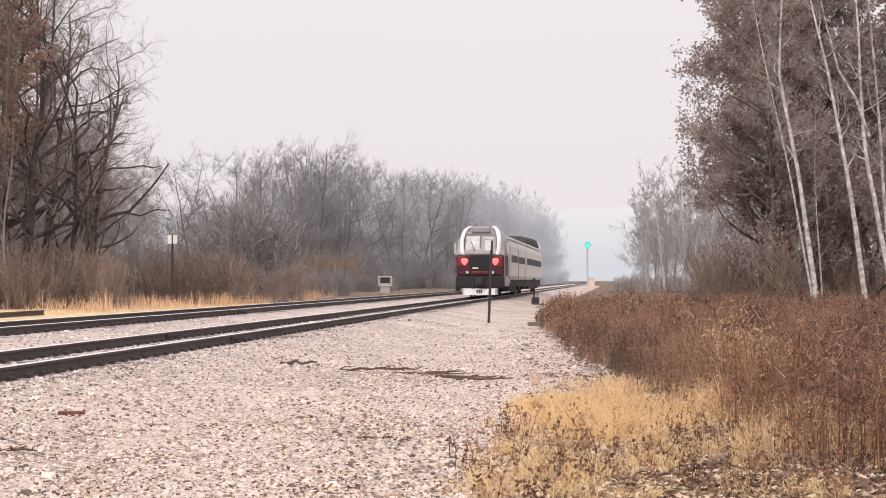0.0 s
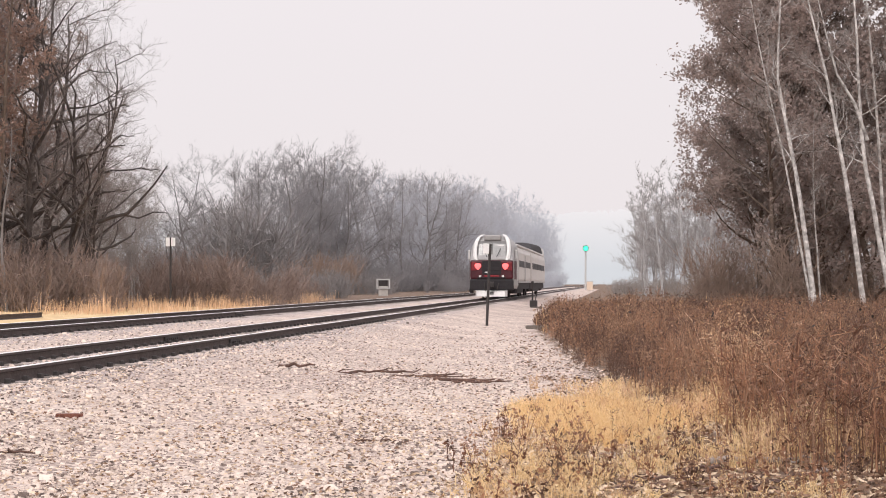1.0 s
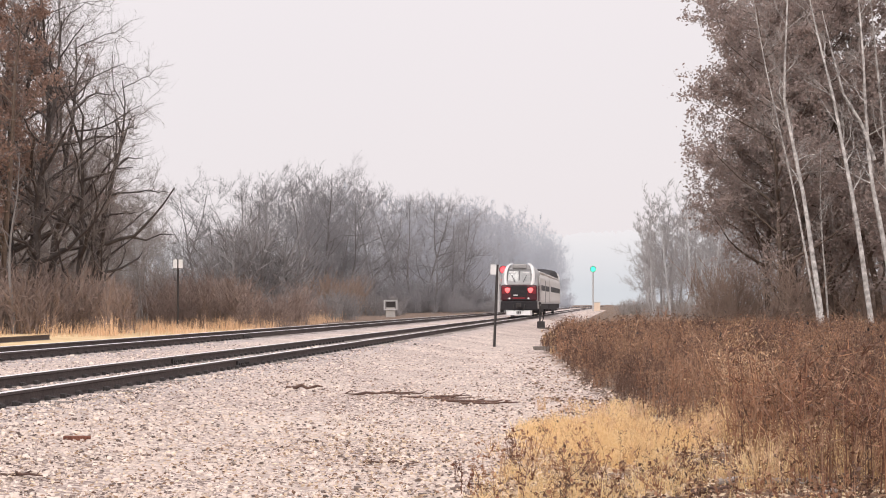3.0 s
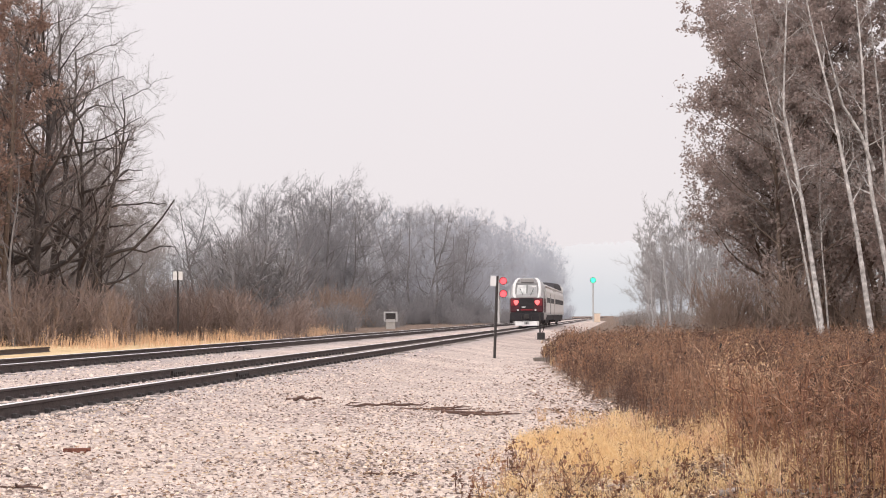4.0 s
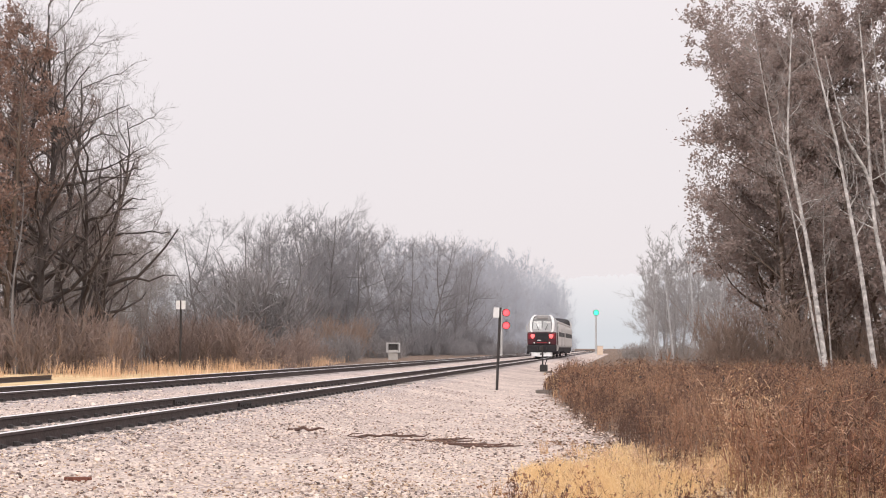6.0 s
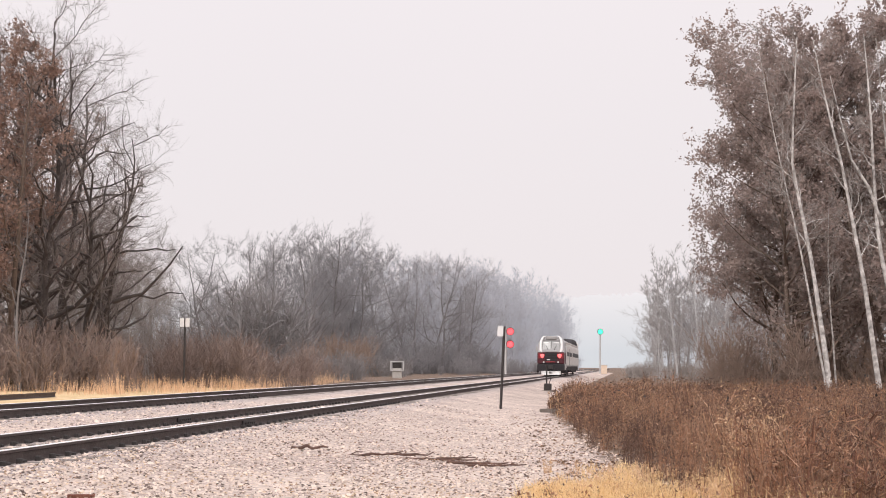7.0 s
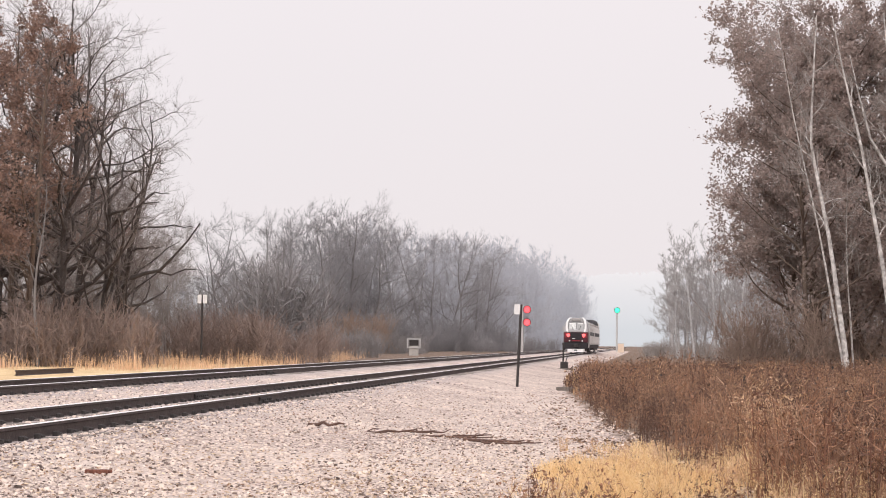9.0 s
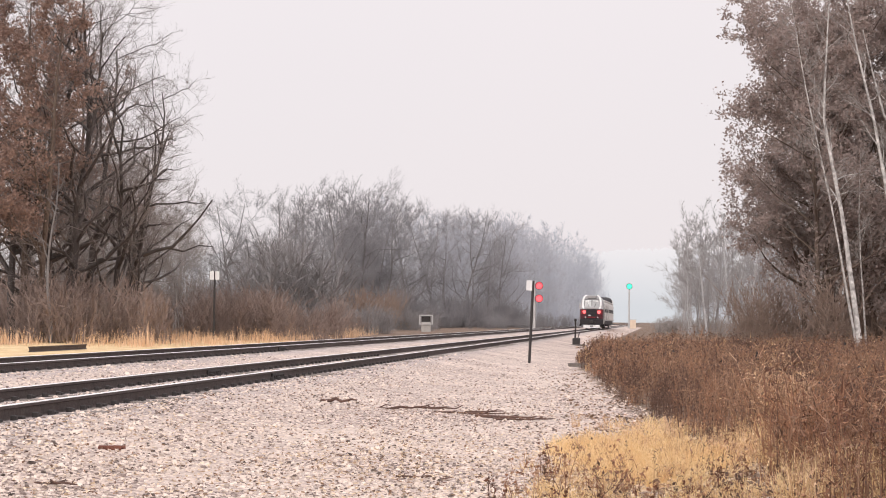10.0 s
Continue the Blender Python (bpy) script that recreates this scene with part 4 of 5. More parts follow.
def distance_backdrop():
    """A glowing sheet far behind everything, coloured as misty land beyond."""
    rng = np.random.default_rng(77)
    xs = np.linspace(-1500, 1500, 900)
    top = 72 + 4 * np.sin(xs / 130) + 2.0 * np.sin(xs / 31 + 1) + rng.normal(0, 1.2, len(xs))
    v = np.concatenate([np.stack([xs, np.full_like(xs, 1700), np.full_like(xs, -5)], 1), np.stack([xs, np.full_like(xs, 1700), top], 1)])
    n = len(xs)
    a = np.arange(n - 1)
    m = bpy.data.materials.new("far_mist_glow")
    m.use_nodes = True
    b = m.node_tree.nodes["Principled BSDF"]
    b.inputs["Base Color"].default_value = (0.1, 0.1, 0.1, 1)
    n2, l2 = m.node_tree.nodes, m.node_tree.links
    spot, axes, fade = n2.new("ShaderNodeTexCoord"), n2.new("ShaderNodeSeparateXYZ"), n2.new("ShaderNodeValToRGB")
    # haze painted as a ramp: blue-grey below, sky colour at the top
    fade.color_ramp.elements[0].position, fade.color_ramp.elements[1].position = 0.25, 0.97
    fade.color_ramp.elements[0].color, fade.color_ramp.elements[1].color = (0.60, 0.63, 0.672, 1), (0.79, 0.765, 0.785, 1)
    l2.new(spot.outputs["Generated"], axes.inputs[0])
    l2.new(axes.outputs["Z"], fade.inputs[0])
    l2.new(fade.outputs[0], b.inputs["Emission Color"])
    # the sheet glows to stand for bright mist
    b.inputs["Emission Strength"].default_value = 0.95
    tagged(new("backdrop", fast_mesh("backdrop", v, np.stack([a, a + 1, a + 1 + n, a + n], 1), [m])), "glowing sheet coloured as pale misty distance beyond the woods", "backdrop", kind="structure")


distance_backdrop()


def shrub(seed, height, stems, spread):
    rng = np.random.default_rng(seed)
    segs, ends = [], []
    for k in range(stems):
        az, tilt = rng.uniform(0, 6.28), rng.uniform(0, 0.6)
        d = np.array([math.cos(az) * tilt, math.sin(az) * tilt, 1.0])
        p = np.array([rng.normal(0, spread * 0.3), rng.normal(0, spread * 0.3), 0])
        ln = height * rng.uniform(0.6, 1.0)
        for i in range(4):
            d = d + rng.normal(0, 0.13, 3)
            q = p + d / np.linalg.norm(d) * ln / 4
            segs.append((*p, *q, 0.022 - i * 0.005, 0.017 - i * 0.005 + 0.003))
            for _ in range(6):
                c = p + (q - p) * rng.uniform(0, 1)
                e = d / np.linalg.norm(d) + rng.normal(0, 0.55, 3)
                c2 = c + e * height * rng.uniform(0.08, 0.2)
                ends.append((*c, *c2))
                for _ in range(1):
                    c3 = c + (c2 - c) * rng.uniform(0.3, 0.9)
                    ends.append((*c3, *(c3 + (e + rng.normal(0, 0.5, 3)) * height * rng.uniform(0.04, 0.09))))
            p = q
    ends = np.array(ends)
    v1, q1 = tubes(segs, 3)
    v2, t2 = slivers(ends[:, :3], ends[:, 3:6], np.full(len(ends), 0.036), rng)
    return np.concatenate([v1, v2]), np.concatenate([q1[:, [0, 1, 2]], q1[:, [0, 2, 3]], t2 + len(v1)])


shrubs = [shrub(200 + k, 3.2, 15, 1.8) for k in range(4)]
SHRUB = material("brown_shrub_twig", (0.185, 0.138, 0.119), (0.39, 0.298, 0.257), 0.5, 0.9, 0, island=0.4)
places = [(centre(y) - wood_edge(y) + rw.uniform(-4, 4), y, rw.uniform(0.8, 2.0)) for y in rw.uniform(150, 215, 52)]
joined_woods("brush", shrubs, places, BRUSH_GREY, "grey-brown leafless brush along the wood's foot", 31)
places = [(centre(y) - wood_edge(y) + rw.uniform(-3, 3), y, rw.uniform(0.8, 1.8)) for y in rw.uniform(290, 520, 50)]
joined_woods("brush", shrubs, places, TWIG_HAZE_PALE, "brush along the wood's foot, coloured pale for haze", 34)
places = [(centre(y) - wood_edge(y) + rw.uniform(-4, 3), y, rw.uniform(0.8, 1.9)) for y in rw.uniform(215, 295, 55)]
joined_woods("brush", shrubs, places, TWIG_HAZE_GREY, "grey leafless brush along the wood, lightened for haze", 37)
places = [(centre(y) - np.interp(y, [86, 120, 200], [9.5, 13.5, 16]) - rw.uniform(0, 7), y, rw.uniform(0.3, 0.85)) for y in rw.uniform(86, 190, 110)]
places = [p for p in places if abs(p[1] - 157) > 16 or p[0] < centre(p[1]) - 19]
joined_woods("brush", shrubs, [p for p in places if p[1] > 125], BRUSH_GREY, "low grey-brown brush close behind the second track", 41)
joined_woods("brush", shrubs, [p for p in places if p[1] <= 125], SHRUB, "low brown brush close behind the second track", 38)
places = [(centre(y) - rw.uniform(9, 16), y, rw.uniform(0.4, 0.9)) for y in rw.uniform(205, 420, 70)]
joined_woods("brush", shrubs, places, TWIG_HAZE_GREY, "low grey brush close behind the second track", 39)
places = [(-13.4 + rw.normal(0, 2.4), 176 + rw.normal(0, 4), rw.uniform(0.9, 1.5)) for _ in range(16)]
joined_woods("brush", shrubs, places, TAN_BRUSH, "tan dry brush on the bank before the wood", 40)
places = [(-0.125 * y - rw.uniform(0, 14), y, rw.uniform(0.55, 1.15)) for y in rw.uniform(88, 125, 80)]
places += [(-0.198 * y - rw.uniform(0, 6), y, rw.uniform(0.6, 1.05)) for y in rw.uniform(71, 76, 22)]
places += [(-0.235 * y - rw.uniform(0, 9), y, rw.uniform(0.9, 1.5)) for y in rw.uniform(86, 110, 26)]
joined_woods("brush", shrubs, places, SHRUB, "brown leafless brush under the dark trees", 32)
places = [(-17.7 + rw.normal(0, 1.2), 146 + rw.normal(0, 3), rw.uniform(2.2, 2.9)) for _ in range(9)]
joined_woods("brush", shrubs, places, BRUSH_GREY, "tall grey vase-shaped thicket before the wood", 35)
places = [(0.155 * y + rw.uniform(0, 17), y, rw.uniform(0.5, 1.3)) for y in rw.uniform(72, 110, 66)]
joined_woods("brush", shrubs, places, TAN_BRUSH, "brown leafless brush under the oaks", 33)
places = [(centre(y) + rw.uniform(7.5, 18), y, rw.uniform(0.4, 0.8)) for y in rw.uniform(165, 300, 60)]
joined_woods("brush", shrubs, places, TWIG_WARM, "grey brush on the far verge", 36)


# ---- weeds, grass, stones and litter ----
def lumps(x, y):
    """Slow, uneven swell that makes the growth clumpy, about -1 to 1."""
    return (np.sin(x * 1.9 + 1.3 * np.sin(y * 0.35)) * np.sin(y * 0.62 + 1.1 * np.sin(x * 0.8)) + 0.5 * np.sin(x * 4.3 + y * 1.7) * np.sin(y * 1.3 - x)) / 1.3


def weed_field(name, pts, height, mats, label, seed, width=0.012, bits=7, droop=0.25, clump=0.35, seeds=0.0, lean_by=0.13, sprig=0, far_full=False):
    """Upright dry stalks, each with side sprigs, some with a dark seed head."""
    rng = np.random.default_rng(seed)
    n = len(pts)
    h = height * rng.uniform(0.5, 1.12, n) * (1 + clump * lumps(pts[:, 0], pts[:, 1]))
    z = ground_z(pts[:, 0], pts[:, 1])
    a = np.stack([pts[:, 0], pts[:, 1], z - 0.03], 1)
    lean = rng.normal(0, lean_by, (n, 2)) * h[:, None]
    b = np.stack([a[:, 0] + lean[:, 0], a[:, 1] + lean[:, 1], z + h], 1)
    far = np.clip(pts[:, 1] / 26, 1, 1.7)
    h = h * np.interp(pts[:, 1], [14, 26, 50, 60, 140], [1.0, 1.0, 0.8, 1.0 if far_full else 0.74, 1.0 if far_full else 0.72])
    vs, ts, ix = [], [], []
    v, t = slivers(a, b, width * far * rng.uniform(0.6, 1.9, n), rng)
    vs.append(v), ts.append(t), ix.append(np.zeros(len(t)))
    off = len(v)
    for k in range(bits):
        f = rng.uniform(0.25, 1.0, (n, 1))
        c = a + (b - a) * f
        d = np.concatenate([rng.normal(0, 0.33, (n, 2)), rng.uniform(-droop, 1.0, (n, 1))], 1)
        v, t = slivers(c, c + d * (0.16 * h)[:, None] * rng.uniform(0.4, 1.2, (n, 1)), width * far * 1.25, rng)
        vs.append(v), ts.append(t + off), ix.append(np.full(len(t), sprig))
        off += len(v)
    if seeds:
        k = rng.uniform(0, 1, n) < seeds
        v, t = leaf_tris(b[k], 0.022, rng)
        vs.append(v), ts.append(t + off), ix.append(np.ones(len(t)))
    return tagged(new(name, fast_mesh(name, np.concatenate(vs), np.concatenate(ts), mats, np.concatenate(ix))), label, "dry weeds", kind="stuff")


def scatter(n, x0, x1, y0, y1, seed, keep):
    rng = np.random.default_rng(seed)
    y = np.exp(rng.uniform(math.log(y0), math.log(y1), n))
    x = rng.uniform(x0, x1, n)
    k = keep(x, y, rng)
    return np.stack([x[k], y[k]], 1)


def in_weeds(x, y, r, soft):
    bite = (x < 3.25) & (y < 19.5) & (x < 0.168 * y)
    return (x > verge(y) + r.exponential(soft, len(x))) & (x < 0.29 * y + 3) & ~bite & (y > np.where(x > 0.21 * y, 12.6, 14.2) + 0.5 * np.sin(x * 3))


def plants(name, pts, height, stems, fan, mats, label, seed, width=0.008, bits=4, leaves=4, leaf=0.016, tall=None, arch=0.25, pick=None, category="dry weeds"):
    """Many-stemmed dry plants: arching stems, side twigs, curled dead leaves; every plant has one of the colours."""
    rng = np.random.default_rng(seed)
    hp = height * rng.uniform(0.6, 1.15, len(pts)) * (1 if tall is None else tall)
    tone = rng.integers(0, len(mats), len(pts)) if pick is None else pick(pts[:, 0], pts[:, 1], rng)
    who = np.repeat(np.arange(len(pts)), stems)
    n, h, tone = len(who), hp[who] * rng.uniform(0.55, 1.1, len(who)), tone[who]
    far = np.clip(pts[who, 1] / 26, 1, 2.2)
    az, tilt = rng.uniform(0, 6.283, n), np.abs(rng.normal(0, fan, n))
    out = np.stack([np.cos(az), np.sin(az), np.zeros(n)], 1)
    foot = rng.normal(0, 0.05 * height + 0.02, (n, 2))
    x, y = pts[who, 0] + foot[:, 0], pts[who, 1] + foot[:, 1]
    a = np.stack([x, y, ground_z(x, y) - 0.02], 1)
    m = a + (out * np.sin(tilt)[:, None] + np.array([0, 0, 1]) * np.cos(tilt)[:, None]) * (0.55 * h)[:, None]
    tilt2 = tilt + np.abs(rng.normal(0, arch, n))
    b = m + (out * np.sin(tilt2)[:, None] + np.array([0, 0, 1]) * np.cos(tilt2)[:, None]) * (0.45 * h)[:, None]
    w = width * far * rng.uniform(0.6, 1.5, n)
    vs, ts, ix, off = [], [], [], 0

    def take(v, t, tones):
        nonlocal off
        vs.append(v), ts.append(t + off), ix.append(tones)
        off += len(v)
    for p, q, f in ((a, m + (m - a) * 0.25, 1.0), (m, b, 0.8)):
        take(*slivers(p, q, w * f, rng), tone)
    for k in range(bits):
        c = m + (b - m) * rng.uniform(-0.45, 1.0, (n, 1))
        d = np.concatenate([rng.normal(0, 0.6, (n, 2)), rng.uniform(-0.1, 1.0, (n, 1))], 1)
        take(*slivers(c, c + d * (0.17 * h)[:, None] * rng.uniform(0.4, 1.2, (n, 1)), w * 0.9, rng), tone)
    for k in range(leaves):
        c = m + (b - m) * rng.uniform(-0.7, 1.05, (n, 1)) + rng.normal(0, 0.05, (n, 3)) * h[:, None]
        v, t = leaf_tris(c, leaf * far, rng)
        take(v, t, np.repeat(tone, 2))
    return tagged(new(name, fast_mesh(name, np.concatenate(vs), np.concatenate(ts), mats, np.concatenate(ix))), label, category, kind="stuff")


def thicket_height(x, y):
    """Bushy swells, lower towards the gravel and in the far growth."""
    return (1 + 0.38 * lumps(x * 0.8, y * 0.7)) * np.clip(0.55 + (x - verge(y)) * 0.5, 0.55, 1.0) * np.interp(y, [13, 24, 36, 50, 70], [0.9, 1.0, 1.0, 0.95, 0.85])


def thicket_tone(x, y, r):
    """Red-brown and straw near by, dark brown in the middle, duller tan further off, in patches."""
    v = lumps(x * 1.1 + 2, y * 0.9) + r.normal(0, 0.3, len(x))
    q = r.uniform(0, 1, len(x))
    near = np.where(q < 0.45, 0, np.where(q < 0.68, 3, np.where(q < 0.76, 2, 1)))
    middle = np.where(v < 0.15, 2, np.where(q < 0.45, 0, 1))
    far = np.where(v < 0.0, 2, np.where(q < 0.05, 3, np.where(q < 0.45, 0, 1)))
    zone = y + r.normal(0, 1.5, len(x))
    return np.where(zone < 18.5, near, np.where(zone < 27, middle, far))


pts = scatter(17000, 2, 22, 12.6, 80, 51, lambda x, y, r: in_weeds(x, y, r, 0.25) & (lumps(x * 1.2, y * 1.2) + r.uniform(-0.8, 0.8, len(x)) > np.interp(y, [14, 18, 22], [0.6, 0.25, -0.35])))
plants("dry_weeds", pts, 0.98, 8, 0.2, [WEED_RED, WEED, WEED_DARK, WEED_PALE], "dense reddish-brown dry weeds beside the gravel", 52, 0.0075, 4, 3, 0.018, thicket_height(pts[:, 0], pts[:, 1]), pick=thicket_tone)
pts = scatter(420, 2, 12, 13.2, 40, 91, lambda x, y, r: in_weeds(x, y, r, 0.5))
weed_field("dry_weeds", pts, 1.22, [WEED_STEM, IRON, WEED], "single tall stalks with dark seed heads", 92, 0.006, 9, 0.0, 0.2, 0.9, 0.1, sprig=2)
pts = scatter(260, 2.6, 5.6, 17.5, 26, 93, lambda x, y, r: in_weeds(x, y, r, 0.2) & (((x / y - 0.18) / 0.022) ** 2 + ((y - 21.5) / 3.2) ** 2 < r.uniform(0.1, 1.3, len(x))))
plants("pale_plumes", pts, 1.05, 5, 0.15, [WEED_PALE, STRAW_FAR], "pale feathery plumes standing in the weeds", 94, 0.008, 6, 5, 0.018)
pts = scatter(1900, 2, 7, 12.4, 18, 59, lambda x, y, r: in_weeds(x, y, r, 0.3) & (lumps(x * 2.3, y * 2) + r.uniform(-0.5, 0.5, len(x)) > -0.1))
plants("dry_weeds", pts, 0.98, 4, 0.1, [WEED_RED, WEED_RED, WEED_STEM, WEED_DARK, WEED], "tall bare red-brown stalks at the thicket's front", 60, 0.014, 5, 3, 0.016)
pts = scatter(2600, 0.2, 4.2, 13.8, 22.5, 55, lambda x, y, r: tuft(x, y) < r.uniform(0.2, 1.45, len(x)))
plants("golden_grass", pts, 0.27, 16, 0.45, [STRAW, STRAW, STRAW, WEED_PALE], "tufts of golden dry grass at the gravel's edge", 56, 0.009, 1, 0, 0.01, 1 + 0.35 * lumps(pts[:, 0] * 1.7, pts[:, 1]), 0.5, category="dry grass")
pts = scatter(900, 1.2, 4.8, 17.5, 23, 67, lambda x, y, r: (x < verge(y) + 1.2) & (x > 0.055 * y) & (lumps(x * 2, y * 1.5) + r.uniform(-0.5, 0.5, len(x)) > 0.0))
plants("golden_grass", pts, 0.24, 12, 0.5, [STRAW, WEED_PALE, STRAW_FAR], "ragged pale grass along the foot of the weeds", 68, 0.01, 1, 1, 0.015, category="dry grass")
pts = scatter(1100, 2.3, 6, 12.8, 19.5, 69, lambda x, y, r: (x > 0.155 * y) & (lumps(x * 1.8 + 1, y * 1.6) + r.uniform(-0.5, 0.5, len(x)) > 0.1))
plants("golden_grass", pts, 0.45, 10, 0.35, [STRAW_FAR, WEED_PALE, STRAW], "orange dry grass between the weed stalks", 70, 0.009, 1, 1, 0.014, category="dry grass")
pts = scatter(1500, -0.6, 4.5, 10.8, 15, 63, lambda x, y, r: (x > np.interp(y, [10.8, 12, 15], [0.1, -0.1, 0.6]) + r.exponential(0.15, len(x))) & (lumps(x * 2.1 + 5, y * 2) + r.uniform(-0.6, 0.5, len(x)) > np.interp(x / y, [0.1, 0.2], [-0.2, 0.5])))
plants("golden_grass", pts, 0.2, 11, 0.6, [STRAW, STRAW, WEED_PALE], "sparse bent golden grass in the leaf litter", 64, 0.008, 1, 1, 0.012, category="dry grass")
pts = scatter(900, -2.6, 4.5, 10.6, 18.5, 65, lambda x, y, r: (x > np.interp(y, [10.6, 12, 16, 18.5], [0.2, 0.0, 0.4, 1.1])) & (r.uniform(0, 1, len(x)) < np.where(tuft(x, y) < 1, 0.2, 0.55)))
plants("dry_weeds", pts, 0.36, 3, 0.3, [WEED_DARK, WEED_STEM, WEED_RED, WEED], "dark bent stalks with curled leaves in the litter", 66, 0.009, 4, 5, 0.02)
pts = scatter(30000, -34, -8, 64, 135, 57, lambda x, y, r: ((x - centre(y)) < -9.2 - r.exponential(0.5, len(x))) & (x > centre(y) - 21) & (lumps(x * 0.6, y * 0.5) + r.uniform(-0.7, 0.5, len(x)) > 0))
weed_field("golden_grass", pts, 0.5, [STRAW_FAR], "golden dry grass beyond the second track", 58, 0.014, 3, 0.1, 0.85, far_full=True)


def stones():
    rng = np.random.default_rng(61)
    n = 74000
    y = np.exp(rng.uniform(math.log(10.3), math.log(75), n))
    x = rng.uniform(-0.31, 0.13, n) * y
    u = (x - centre(y)) * COS
    k = ((u > 0.95) | ((np.abs(u) < 0.55) & (y < 45)) | ((u < -0.95) & (u > -3.2) & (y < 45))) & (x < verge(y) + 0.3) & ((x < np.interp(y, [10, 12, 14.5, 20, 21], [0.5, 0.2, 0.8, 1.8, 9])) | (rng.uniform(0, 1, n) < 0.12)) & (rng.uniform(0, 1, n) < np.interp(y, [10, 25, 75], [1, 0.75, 0]))
    x, y = x[k], y[k]
    n = len(x)
    s = rng.gamma(2.2, 0.0043, n) * np.interp(y, [10, 40], [1.0, 1.3]) + 0.006
    dark = rng.uniform(0, 1, n) < 0.36
    s = s * np.where(dark, 0.8, 1.0)
    lump = np.array([(1, 0.1, 0), (0.1, 1, 0), (-1, -0.1, 0), (-0.1, -1, 0), (0.45, 0.5, 0.62), (-0.5, 0.45, 0.7), (-0.45, -0.5, 0.6), (0.5, -0.45, 0.66)])
    v = lump[None] * (s[:, None] * rng.uniform(0.65, 1.35, (n, 8)))[:, :, None]
    a = rng.uniform(0, 6.28, n)
    c, d = np.cos(a)[:, None], np.sin(a)[:, None]
    v = np.stack([v[:, :, 0] * c - v[:, :, 1] * d + x[:, None], v[:, :, 0] * d + v[:, :, 1] * c + y[:, None], v[:, :, 2] + (ground_z(x, y) - s * 0.05)[:, None]], 2)
    f = np.array([(0, 1, 5, 4), (1, 2, 6, 5), (2, 3, 7, 6), (3, 0, 4, 7), (4, 5, 6, 7)])
    t = (np.arange(n) * 8)[:, None, None] + f[None]
    tagged(new("ballast_stones", fast_mesh("ballast_stones", v.reshape(-1, 3), t.reshape(-1, 4), [STONE, STONE_DARK], np.repeat(dark, 5))), "loose angular pale ballast stones", "gravel", kind="stuff")


stones()


def litter():
    rng = np.random.default_rng(71)
    n = 52000
    y = np.exp(rng.uniform(math.log(10.3), math.log(48), n))
    x = rng.uniform(-0.29, 0.29, n) * y
    u = (x - centre(y)) * COS
    dense = x > np.interp(y, [10, 12, 14.5, 20, 24], [0.3, 0.0, 0.6, 1.6, 6])
    drift = np.exp(-((y - 25.2 - 0.4 * np.sin(x * 2)) / 0.7) ** 2) * (x > -2.6)
    k = (u > 1.2) & (x < verge(y) + 2.5) & ((rng.uniform(0, 1, n) < 0.28 + 0.25 * np.clip(lumps(x * 0.7, y * 0.5), 0, 1) + 0.5 * drift + 0.3 * np.exp(-((x + 0.6) / 0.9) ** 2 - ((y - 16.5) / 2.5) ** 2)) | dense)
    c = np.stack([x[k], y[k], ground_z(x[k], y[k]) + 0.025], 1)
    v, t = leaf_tris(c, np.where(c[:, 0] > np.interp(c[:, 1], [10, 14, 20], [0.2, 0.3, 1.5]), 0.042, 0.024), rng)
    v[:, 2] = (v[:, 2] - np.repeat(c[:, 2], 4)) * 0.5 + np.repeat(c[:, 2], 4)
    pale = np.repeat((rng.uniform(0, 1, len(c)) < np.interp(c[:, 0] / c[:, 1], [0.12, 0.24], [0.72, 0.4])) & (c[:, 1] < 21), 2)
    tagged(new("leaf_litter", fast_mesh("leaf_litter", v, t, [LITTER, LITTER_PALE], pale)), "scattered brown dead leaves on the gravel", "fallen leaves", kind="stuff")


litter()


def fallen_branch(x, y, length, r, turn, mat, label, forks=3, seed=0):
    """A dead branch that lies on the ground, with a few side twigs."""
    rng = np.random.default_rng(seed)
    root = new("fallen_branch")
    root.matrix_basis = pose(x, y, float(ground_z(x, y)), 0, 0, turn)
    line, p = [], np.array([-length / 2, 0.0, r])
    for k in range(8):
        line.append(tuple(p))
        p = p + np.array([length / 7, rng.normal(0, length * 0.03), 0])
        p[2] = max(r * 0.8, r + rng.normal(0, r * 0.8))
    part("stem", poly_tube(line, [r * (1 - 0.09 * k) for k in range(8)]), mat, root, "", True)
    for k in range(forks):
        s0 = np.array(line[rng.integers(1, 6)])
        a = rng.choice([-1, 1]) * rng.uniform(0.4, 1.1)
        ln = length * rng.uniform(0.15, 0.35)
        e = s0 + np.array([math.cos(a) * ln, math.sin(a) * ln, rng.uniform(0.0, 0.25) * ln])
        mid = (s0 + e) / 2 + rng.normal(0, 0.02, 3)
        part("side_twig", poly_tube([tuple(s0), tuple(mid), tuple(e)], [r * 0.5, r * 0.4, r * 0.15], 5), mat, root, "", True)
    return tagged(root, label, "fallen branch", "fallen branches on the ground")


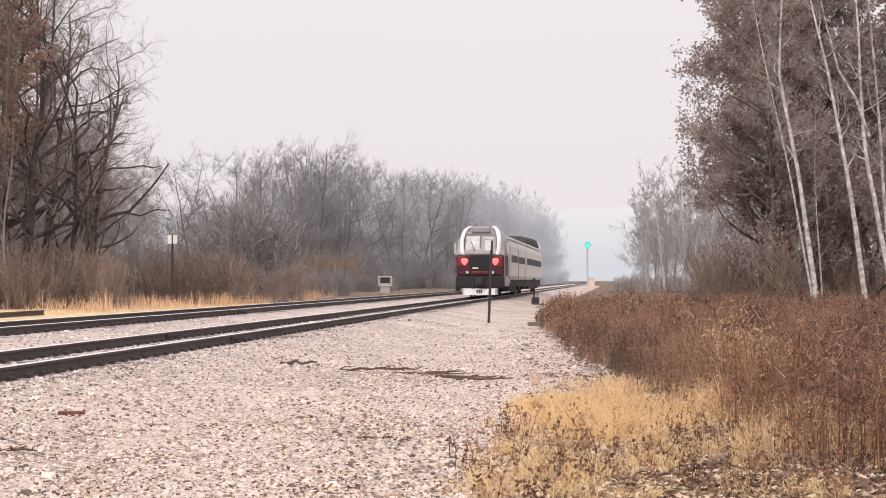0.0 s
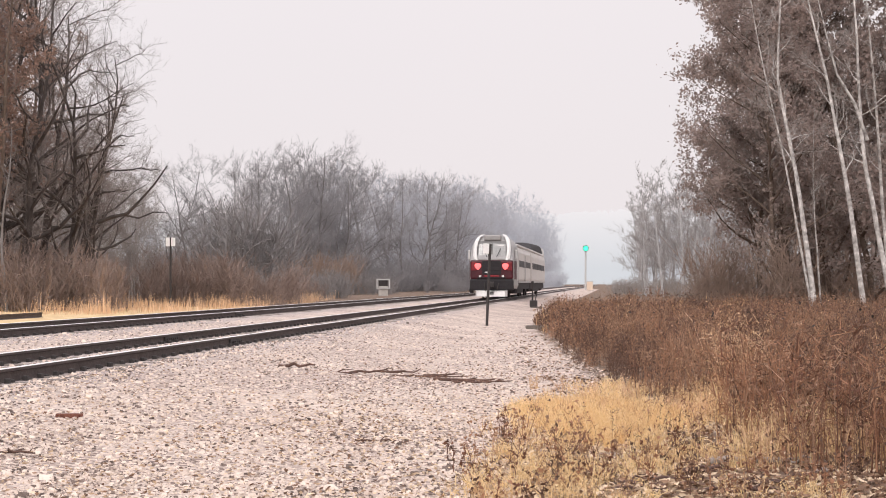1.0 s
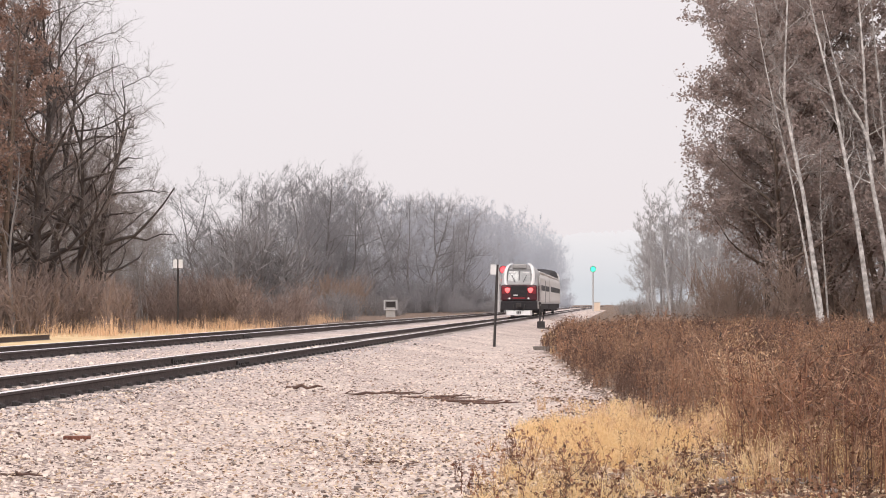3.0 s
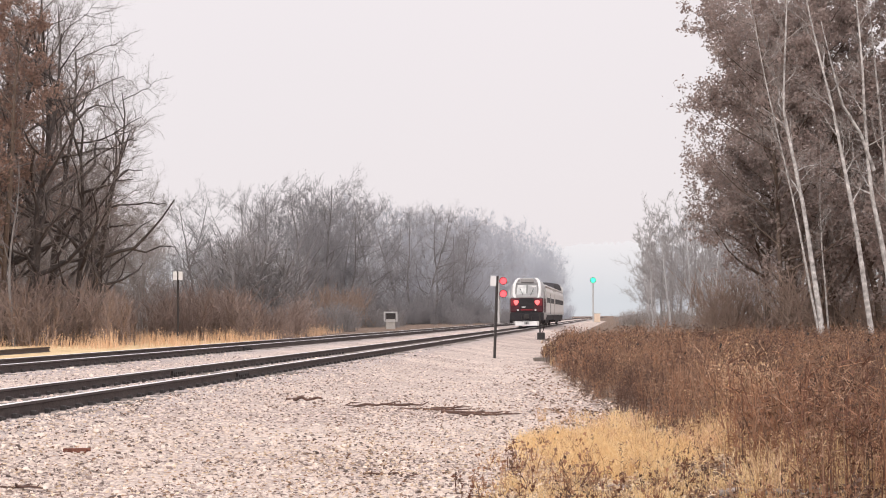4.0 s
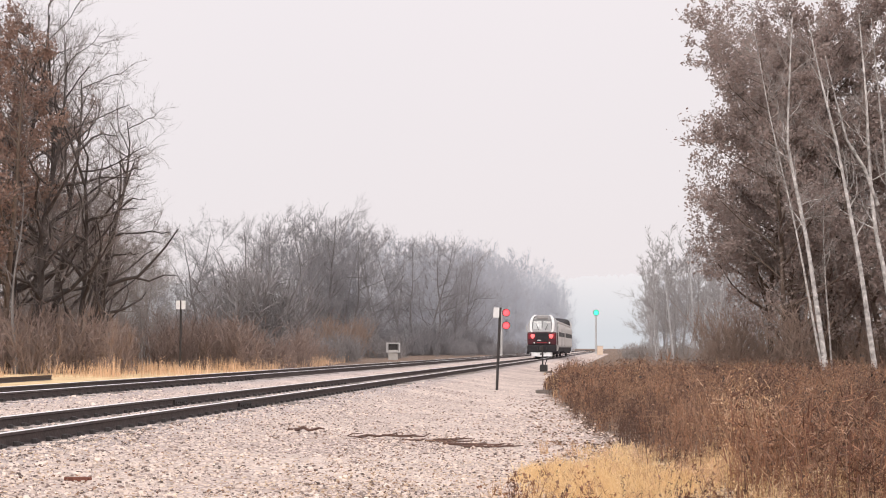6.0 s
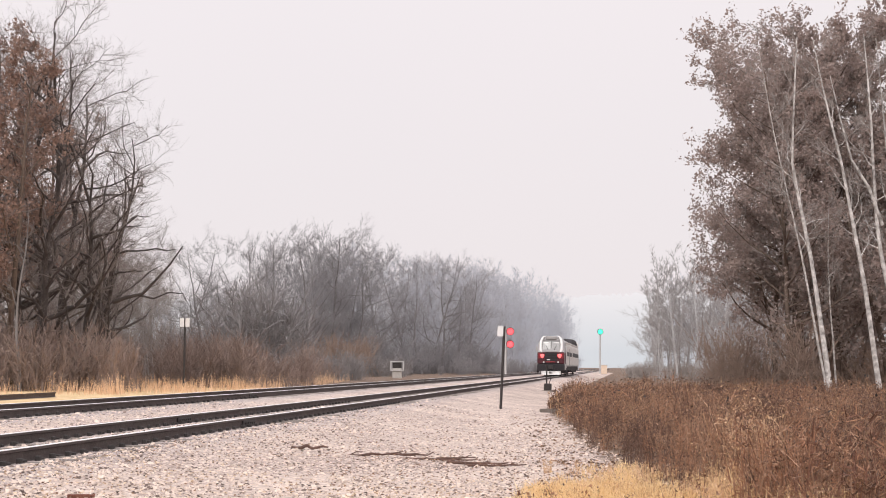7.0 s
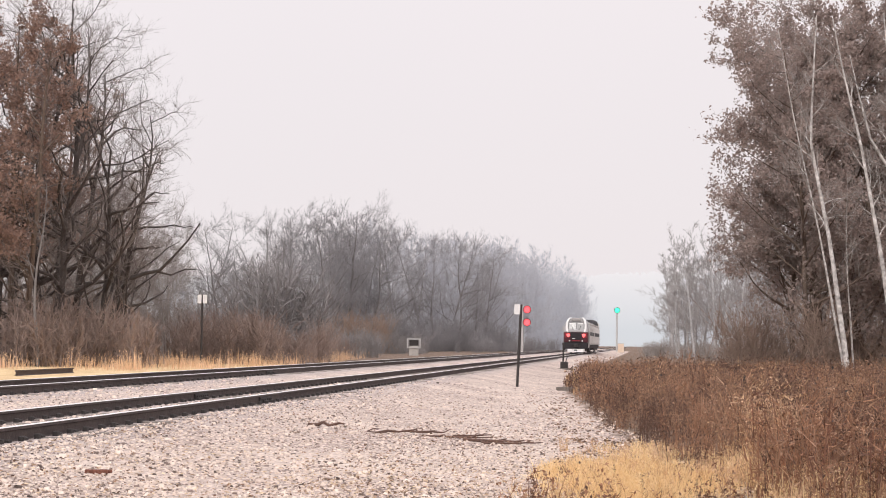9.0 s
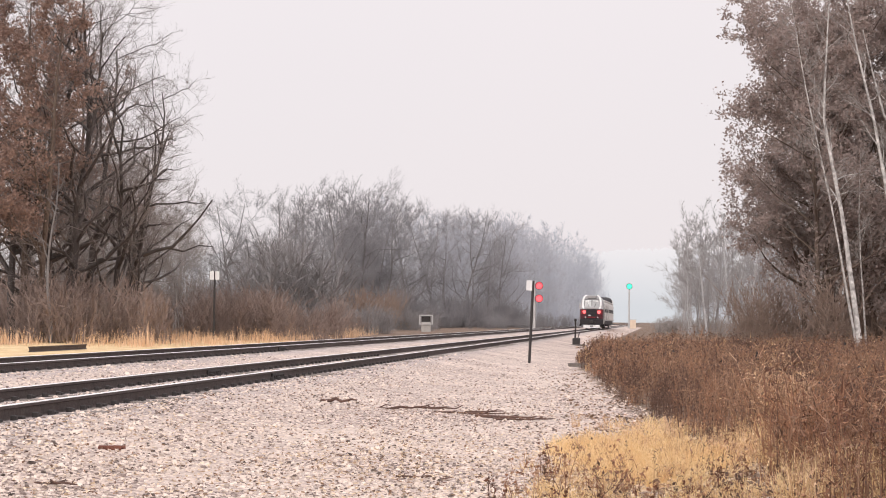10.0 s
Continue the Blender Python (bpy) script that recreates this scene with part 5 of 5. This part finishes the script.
STICK = material("dead_wet_wood", (0.06, 0.035, 0.028), (0.19, 0.11, 0.085), 6, 0.8, 0.4)
DRIFT = material("bleached_dead_wood", (0.24, 0.2, 0.18), (0.47, 0.41, 0.37), 5, 0.9, 0.5)
for k, (x, y, ln, r, turn) in enumerate(((-0.2, 25.4, 1.1, 0.022, -8), (0.35, 24.6, 0.95, 0.03, -12), (-1.2, 25.6, 1.2, 0.024, 5), (-2.2, 25.2, 0.55, 0.034, 8), (0.6, 24.2, 0.9, 0.02, 4), (0.05, 25.9, 0.7, 0.02, 25), (-0.7, 26.2, 0.8, 0.025, -20),
                                         (-0.52, 15.2, 0.55, 0.012, -12), (-3.3, 12.75, 0.36, 0.016, 3), (1.55, 11.9, 0.55, 0.022, 4), (1.9, 11.5, 0.4, 0.02, -15), (2.0, 12.6, 0.4, 0.03, 25), (2.25, 12.1, 0.5, 0.02, -30), (1.2, 12.6, 0.4, 0.014, 40), (1.75, 12.2, 0.6, 0.02, 12), (2.5, 12.0, 0.55, 0.018, -6), (2.9, 12.5, 0.5, 0.018, 18), (1.35, 11.6, 0.5, 0.016, -20), (2.2, 11.5, 0.6, 0.02, 30))):
    fallen_branch(x, y, ln, r, turn, STICK, "dark brown dead stick lying on the ground", 3, 300 + k)
fallen_branch(2.62, 13.2, 0.95, 0.034, -5, DRIFT, "bleached grey dead log lying in the litter", 2, 330)
fallen_branch(3.0, 12.7, 0.4, 0.022, 35, DRIFT, "bleached grey stick lying in the litter", 2, 331)


def rusty_scrap():
    root = new("rusty_scrap")
    root.matrix_basis = pose(-3.46, 15.4, float(ground_z(-3.46, 15.4)), 0, 0, 12)
    rust = material("rusted_iron", (0.09, 0.03, 0.022), (0.26, 0.11, 0.075), 9, 0.9, 0.5)
    part("bar", box(-0.12, 0.09, -0.03, 0.03, 0.0, 0.045, 0.01), rust, root)
    part("bolt", rod((0.085, 0, 0.025), (0.13, 0.01, 0.028), 0.016), rust, root)
    return tagged(root, "short rusted iron bar lying on the gravel", "scrap iron")


rusty_scrap()


def tie_pile():
    """Old ties dumped beyond the second track."""
    for k, (dx, dy, dz, turn) in enumerate(((0, 0, 0, 4), (0.1, 0.35, 0, -3), (-0.15, 0.15, 0.19, 9), (0.7, 0.5, 0.02, 24))):
        root = new("old_tie")
        root.matrix_basis = pose(-11.2 + dx, 117 + dy, 0.2 + dz, 0, 0, turn)
        part("beam", box(-1.25, 1.25, -0.12, 0.12, 0, 0.18, 0.015), material("creosoted_wood", (0.04, 0.033, 0.03), (0.12, 0.1, 0.09), 4, 0.9, 0.5), root)
        tagged(root, "dark creosoted old tie dumped in the grass", "railway tie", "dumped ties beyond the track")
    root = new("spare_rail")
    root.matrix_basis = pose(-14.6, 56, float(ground_z(-14.6, 56)), 0, 0, 92 + HEAD - 90)
    part("bar", sweep([(-0.07, 0), (0.07, 0), (0.012, 0.03), (0.012, 0.13), (0.035, 0.14), (0.035, 0.18), (-0.035, 0.18), (-0.035, 0.14), (-0.012, 0.13), (-0.012, 0.03)], -2.5, 3.5), RAIL_SIDE, root)
    tagged(root, "dark spare rail lying in the dry grass", "spare rail")


tie_pile()


# ---- what moves ----
def motions():
    for thing, ahead in ((LOCO, 0.0), (COACH, 22.3)):
        rows = []
        for k in range(21):
            t = k * 0.5
            rows.append((t, track_pose(93.7 + 10.5 * t + ahead * COS, 0.0, 0.50)))
        walk(thing, rows)


motions()
